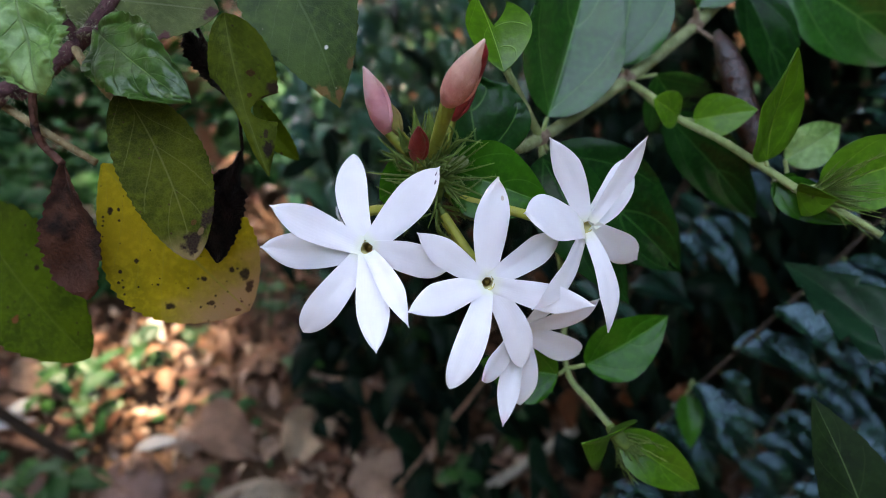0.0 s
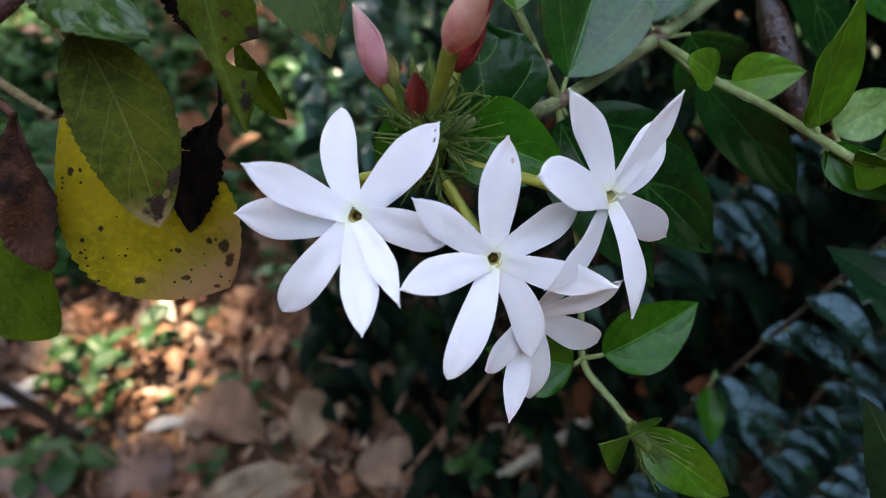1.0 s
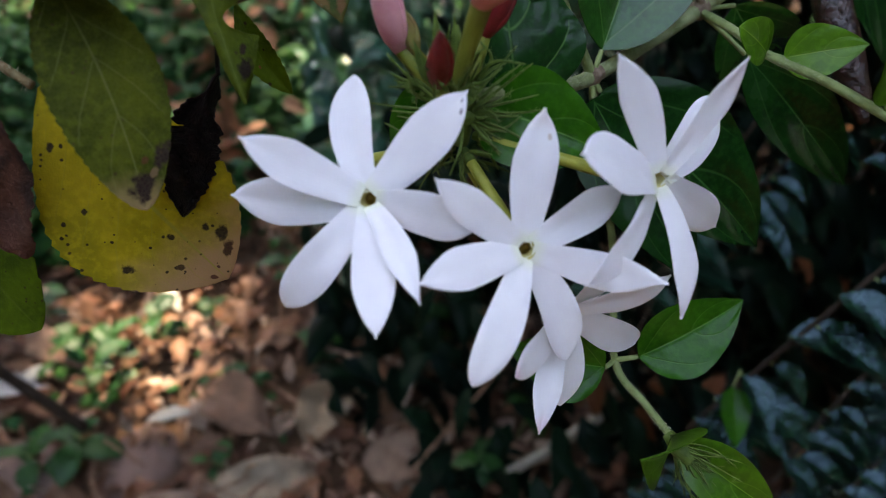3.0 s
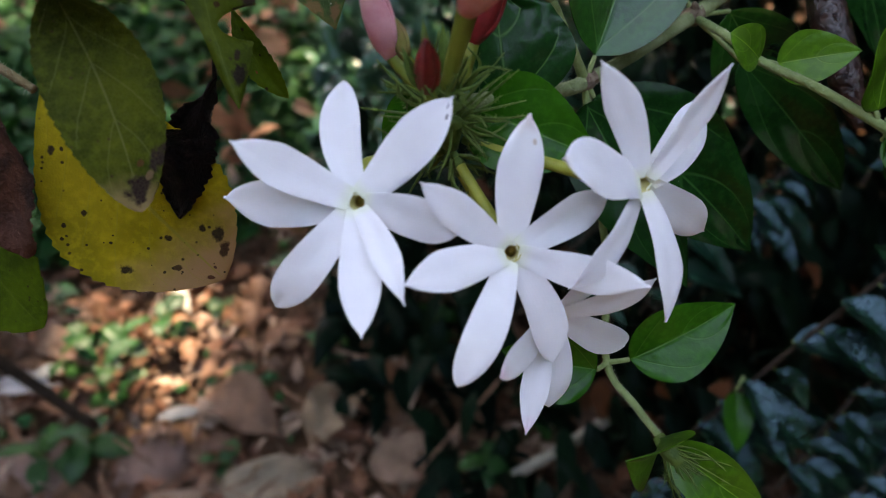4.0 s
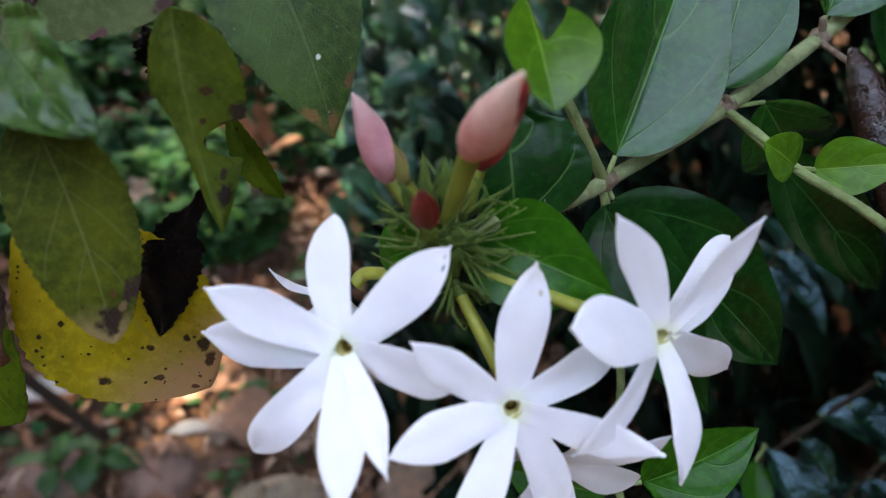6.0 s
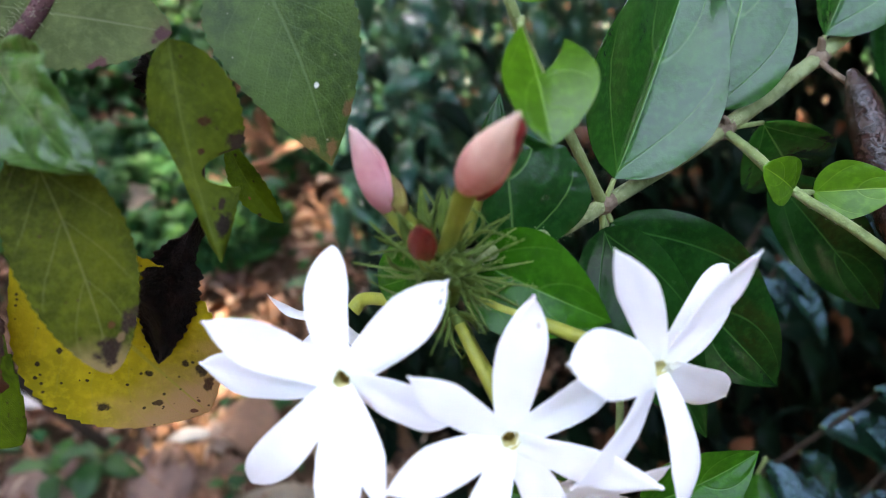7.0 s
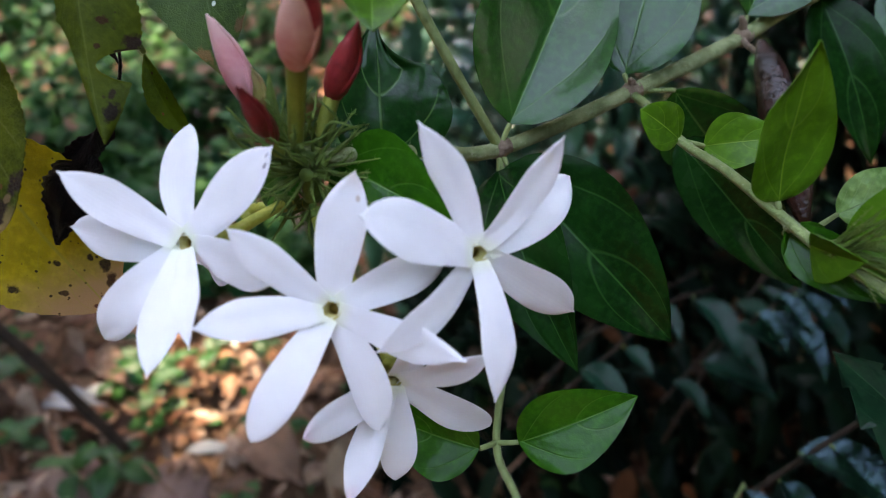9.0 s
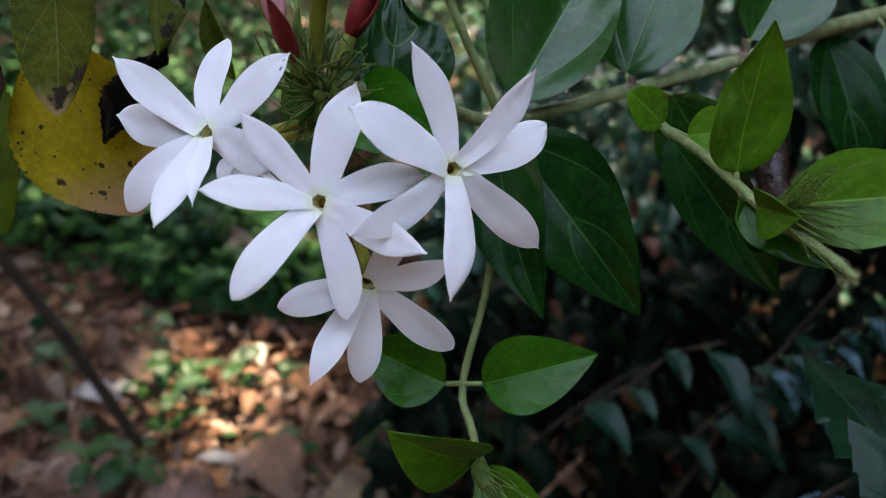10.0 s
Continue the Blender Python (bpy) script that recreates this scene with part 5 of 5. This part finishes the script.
leaf(jag, (0.1174, 0.1140, 0.4839), (0.0958, 0.1513, 0.4894), 0.0200, None, "dark leaf with a jagged edge", parent=thicket, teeth=0.28, nteeth=5, fold=0.30, arch=0.05, wave=0.02, quilt=0.03, nu=80, nv=14)
leaf(jag, (0.1075, 0.0950, 0.4916), (0.0917, 0.1073, 0.5051), 0.0130, None, "dark leaf with a jagged edge", parent=thicket, teeth=0.2, nteeth=7, fold=0.25, arch=0.05, nu=60)
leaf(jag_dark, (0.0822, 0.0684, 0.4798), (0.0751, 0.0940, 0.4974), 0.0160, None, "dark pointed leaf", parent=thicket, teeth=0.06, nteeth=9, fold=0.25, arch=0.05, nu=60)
for b in ((0.1174, 0.1140, 0.4839), (0.1075, 0.0950, 0.4916), (0.0822, 0.0684, 0.4798)):
    part("twig", tube("twig", [b, vec(b) + (0.05, 0.03, -0.02), (0.34, 0.42, 0.25), (0.36, 0.60, 0.03)], [0.0006, 0.0008, 0.0012, 0.0018], bush_twig, 20, 8, 0.05), thicket)


def spray(line, count, length, seed, mat=None):
    """A twig with hanging glossy leaves on both sides."""
    g = np.random.default_rng(seed)
    part("twig", tube("twig", line, [0.0011, 0.0010, 0.0008], bush_twig, 30, 8, 0.05, seed), thicket)
    c = smooth_line(line, 40)
    for i in range(count):
        k = int(2 + 37 * (i + 0.5) / count)
        t = unit(c[k + 1] - c[k])
        out = unit(np.cross(t, (0.1, -0.8, 0.55)) * (1 if i % 2 else -1) + g.normal(0, 0.15, 3))
        d = unit(vec((0.75, -0.50, -0.38)) + out * 0.22 + g.normal(0, 0.17, 3))
        L = length * g.uniform(0.5, 1.1)
        b = c[k] + out * 0.003
        m = unit(vec((-0.38, -0.61, 0.69)) + g.normal(0, 0.11, 3))
        s = unit(np.cross(d, m))
        n = tuple(m * 0.76 + s * (0.65 if s[2] + 0.5 * s[0] > 0 else -0.65))
        leaf(mat or gloss_far, b, b + d * L, L * g.uniform(0.42, 0.54), tuple(c[k]), "", parent=thicket, nrm=n, shape="leaf", wave=0.03, fold=0.6, arch=0.08, quilt=0.03, nu=20, nv=8)


gloss_far = leaf_mat("mirror_leaf", (0.004, 0.026, 0.010), (0.002, 0.015, 0.007), (0.02, 0.05, 0.03), 0.24, 0.62, 0.05, 3.0, 0.05, rumple=3.0)
# second copy with its sheen turned down, so that its leaves look shaded
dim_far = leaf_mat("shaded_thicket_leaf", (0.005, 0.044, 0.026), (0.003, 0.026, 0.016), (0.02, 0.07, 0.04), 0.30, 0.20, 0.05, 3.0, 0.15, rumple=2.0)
gloss_far.node_tree.nodes["Principled BSDF"].inputs["Specular Tint"].default_value = (0.50, 0.80, 1.0, 1)  # tints the sheen blue, standing in for reflected blue sky
spray([(0.105, 0.224, 0.327), (0.120, 0.218, 0.371), (0.155, 0.226, 0.418), (0.194, 0.242, 0.457)], 14, 0.042, 900)
spray([(0.1611, 0.2311, 0.2784), (0.1907, 0.2552, 0.3101), (0.2204, 0.2739, 0.3345), (0.2411, 0.2888, 0.3541)], 16, 0.034, 906)
spray([(0.1793, 0.214, 0.2749), (0.2023, 0.2284, 0.2937), (0.2281, 0.2447, 0.3149)], 10, 0.032, 907)
spray([(0.1839, 0.3024, 0.4178), (0.2107, 0.3247, 0.4495), (0.2406, 0.3452, 0.4789)], 12, 0.036, 908)
spray([(0.1304, 0.3094, 0.3838), (0.1591, 0.3291, 0.4066), (0.1908, 0.3475, 0.4271)], 12, 0.036, 909)
spray([(0.184, 0.250, 0.225), (0.216, 0.266, 0.282), (0.263, 0.282, 0.340)], 20, 0.042, 901)
spray([(0.101, 0.268, 0.199), (0.141, 0.271, 0.254), (0.185, 0.273, 0.293)], 16, 0.038, 902)

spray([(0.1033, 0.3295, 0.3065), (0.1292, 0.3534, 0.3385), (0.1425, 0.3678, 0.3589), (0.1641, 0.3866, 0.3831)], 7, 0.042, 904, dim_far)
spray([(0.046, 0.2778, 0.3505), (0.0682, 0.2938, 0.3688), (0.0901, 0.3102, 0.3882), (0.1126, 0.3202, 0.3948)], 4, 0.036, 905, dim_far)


g = np.random.default_rng(71)


def thicket_top(x, y):
    """Height of the thicket's outer face; below the ground where it has not begun."""
    if x < -0.11 - 0.26 * (y - 0.4) + 0.06 * noise.noise(Vector((x * 9, y * 9, 5.0))):
        return 0.0
    return 0.08 + 0.50 * (y - 0.30) + 0.55 * max(0.0, x) + 0.10 * noise.noise(Vector((x * 5, y * 5, 1.0)))


made, places, far = 0, [], []
while len(places) < 4600:
    x, y, z = g.uniform(-0.25, 0.95), g.uniform(0.28, 1.25), g.uniform(0.03, 0.75)
    top = thicket_top(x, y)
    if z > top or (z < top - 0.22 and g.random() < 0.45):
        continue
    m = droop(g)
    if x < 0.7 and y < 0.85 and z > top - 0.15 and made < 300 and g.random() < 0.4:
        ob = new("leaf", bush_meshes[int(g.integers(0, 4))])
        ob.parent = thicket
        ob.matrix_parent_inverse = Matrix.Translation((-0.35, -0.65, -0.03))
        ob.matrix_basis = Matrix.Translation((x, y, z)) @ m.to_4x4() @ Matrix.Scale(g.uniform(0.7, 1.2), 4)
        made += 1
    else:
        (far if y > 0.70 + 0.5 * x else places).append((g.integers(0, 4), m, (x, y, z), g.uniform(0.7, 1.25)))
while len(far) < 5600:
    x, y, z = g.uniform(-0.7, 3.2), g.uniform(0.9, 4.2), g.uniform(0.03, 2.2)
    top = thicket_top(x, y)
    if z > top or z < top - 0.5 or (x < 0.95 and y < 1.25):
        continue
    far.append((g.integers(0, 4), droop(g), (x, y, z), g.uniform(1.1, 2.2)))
# unseen leaf roof added on the outer side to keep light off the thicket
while len(places) < 5800:
    x, y, z = g.uniform(0.13, 1.3), g.uniform(0.05, 1.3), g.uniform(0.68, 0.85)
    if x < 0.13 + 0.10 * noise.noise(Vector((y * 6, 3.0, 1.0))) + 0.06:
        continue
    places.append((g.integers(0, 4), turned(g, 30), (x, y, z), g.uniform(1.2, 1.9)))
# dry leaves caught in it
caught_mat = scatter_mat("caught_leaf", [(0.10, 0.028, 0.008), (0.16, 0.055, 0.018), (0.06, 0.020, 0.009)], 0.6, 0.15, 0.2, False, 60)
caught = [mesh_of("dry_leaf", v, f, caught_mat, u) for v, f, u in dry]
for _ in range(44):
    while True:
        x, y, z = g.uniform(-0.05, 0.55), g.uniform(0.32, 0.8), g.uniform(0.04, 0.4)
        if thicket_top(x, y) - 0.05 < z < thicket_top(x, y) + 0.02:
            break
    ob = new("dry_leaf", caught[int(g.integers(0, 6))])
    ob.parent = thicket
    ob.matrix_parent_inverse = Matrix.Translation((-0.35, -0.65, -0.03))
    ob.matrix_basis = Matrix.Translation((x, y, z)) @ droop(g).to_4x4() @ Matrix.Scale(g.uniform(0.4, 0.75), 4)
    tagged(ob, "dry brown leaf caught between the twigs")
# same leaves in far brighter, bluer colours, to look better lit than the thicket
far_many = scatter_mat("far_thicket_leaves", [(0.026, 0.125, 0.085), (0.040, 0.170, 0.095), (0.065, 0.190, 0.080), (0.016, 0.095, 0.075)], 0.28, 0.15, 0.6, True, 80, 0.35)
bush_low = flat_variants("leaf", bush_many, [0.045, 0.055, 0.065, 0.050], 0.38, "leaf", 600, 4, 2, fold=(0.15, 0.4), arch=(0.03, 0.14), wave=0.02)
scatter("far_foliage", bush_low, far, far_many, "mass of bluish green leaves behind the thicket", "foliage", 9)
scatter("thicket_foliage", bush_low, places, bush_many, "mass of glossy thicket leaves, coloured near black for deep shade", "foliage", 7)

# ---- an unseen low tree, added overhead to shade the place ----
tree = thing("tree", (1.5, -1.5, 0.03), "unseen low tree added to shade the ground and shape the light", "tree")
tree_bark = skin_mat("tree_bark", (0.16, 0.12, 0.09), (0.09, 0.07, 0.05), 20, 0.9, 0.15, 0, 1.0)
part("unseen_trunk", tube("unseen_trunk", [(1.5, -1.5, 0.0), (1.52, -1.45, 0.6), (1.45, -1.35, 1.25)], [0.11, 0.09, 0.07], tree_bark, 20, 14, 0.03, 3), tree)
for k, end in enumerate(((-2.4, 1.0, 1.3), (-0.4, 3.2, 1.35), (2.2, 3.4, 1.3), (-2.2, -2.0, 1.3))):
    e = vec(end)
    part("unseen_bough", tube("unseen_bough", [(1.45, -1.35, 1.25), (vec((1.45, -1.35, 1.25)) + e) / 2 + (0, 0, 0.15), e], [0.05, 0.035, 0.012], tree_bark, 20, 10, 0.04, k), tree)
crown_mat = scatter_mat("crown_leaf", [(0.04, 0.10, 0.03), (0.06, 0.14, 0.03), (0.05, 0.11, 0.04)], 0.4, 0.15, 0.4, True, 30)
crown_leafs = flat_variants("crown", crown_mat, [0.14, 0.17, 0.20, 0.16], 0.5, "leaf", 800, 3, 2)
places = []
g = np.random.default_rng(91)
# the added crown lies thick over the thicket, has small gaps over the litter and lets the sky in behind the flowers
while len(places) < 8500:
    x, y = g.uniform(-3, 3), g.uniform(-3, 4.5)
    if (x / 0.65) ** 2 + ((y + 0.40) / 0.55) ** 2 < 1:
        continue
    if ((x + 0.78) / 0.16) ** 2 + ((y - 1.16) / 0.085) ** 2 < 1 + 1.0 * noise.noise(Vector((x * 9, y * 9, 4.4))) and g.random() < 0.80:
        continue
    if x < -1.35 and y > 0.5 and noise.noise(Vector((x * 3.6, y * 3.6, 4.4))) > 0.06:
        continue
    if -1.35 < x < -0.45 and y > 1.75 and noise.noise(Vector((x * 3.6, y * 3.6, 4.4))) > -0.18:
        continue
    if -0.6 < x < 0.6 and 1.35 < y < 2.8 and noise.noise(Vector((x * 4.6, y * 4.6, 9.4))) > -0.28:
        continue
    places.append((g.integers(0, 4), turned(g, 25), (x, y, 1.22 + g.normal(0, 0.10)), g.uniform(0.9, 1.7)))
while len(places) < 11500:
    x, y = g.uniform(-0.35, 2.0), g.uniform(0.15, 2.4)
    if x < 0.6 and y > 1.35 and noise.noise(Vector((x * 4.6, y * 4.6, 9.4))) > -0.28:
        continue
    places.append((g.integers(0, 4), turned(g, 25), (x, y, 1.30 + g.normal(0, 0.06)), g.uniform(0.9, 1.6)))
# two extra clumps of unseen leaves, added to keep the sun off the near litter
while len(places) < 11650:
    x, y = g.uniform(-1.0, -0.25), g.uniform(0.70, 1.32)
    if y > 0.98 and x < -0.54:
        continue
    places.append((g.integers(0, 4), turned(g, 20), (x, y, 1.22 + g.normal(0, 0.05)), g.uniform(0.7, 1.1)))
# leaf walls added all round, down to the ground, to block the low sky
while len(places) < 14650:
    k = g.integers(0, 4)
    z = g.uniform(0.1, 1.3)
    q = g.normal(0, 0.2)
    p = ((-3.0 + q, g.uniform(-3, 4.6), z), (3.0 + q, g.uniform(-3, 4.6), z), (g.uniform(-3, 3), 4.6 + q, z), (g.uniform(-3, 3), -3.0 + q, z))[k]
    places.append((g.integers(0, 4), turned(g, 60), p, g.uniform(2.2, 3.4)))
crown = scatter("crown", crown_leafs, places, crown_mat, "added leaf roof and walls, out of view, that block sky and sun", "foliage", 8)
crown.parent = tree
crown.matrix_parent_inverse = Matrix.Translation((-1.5, 1.5, -0.03))
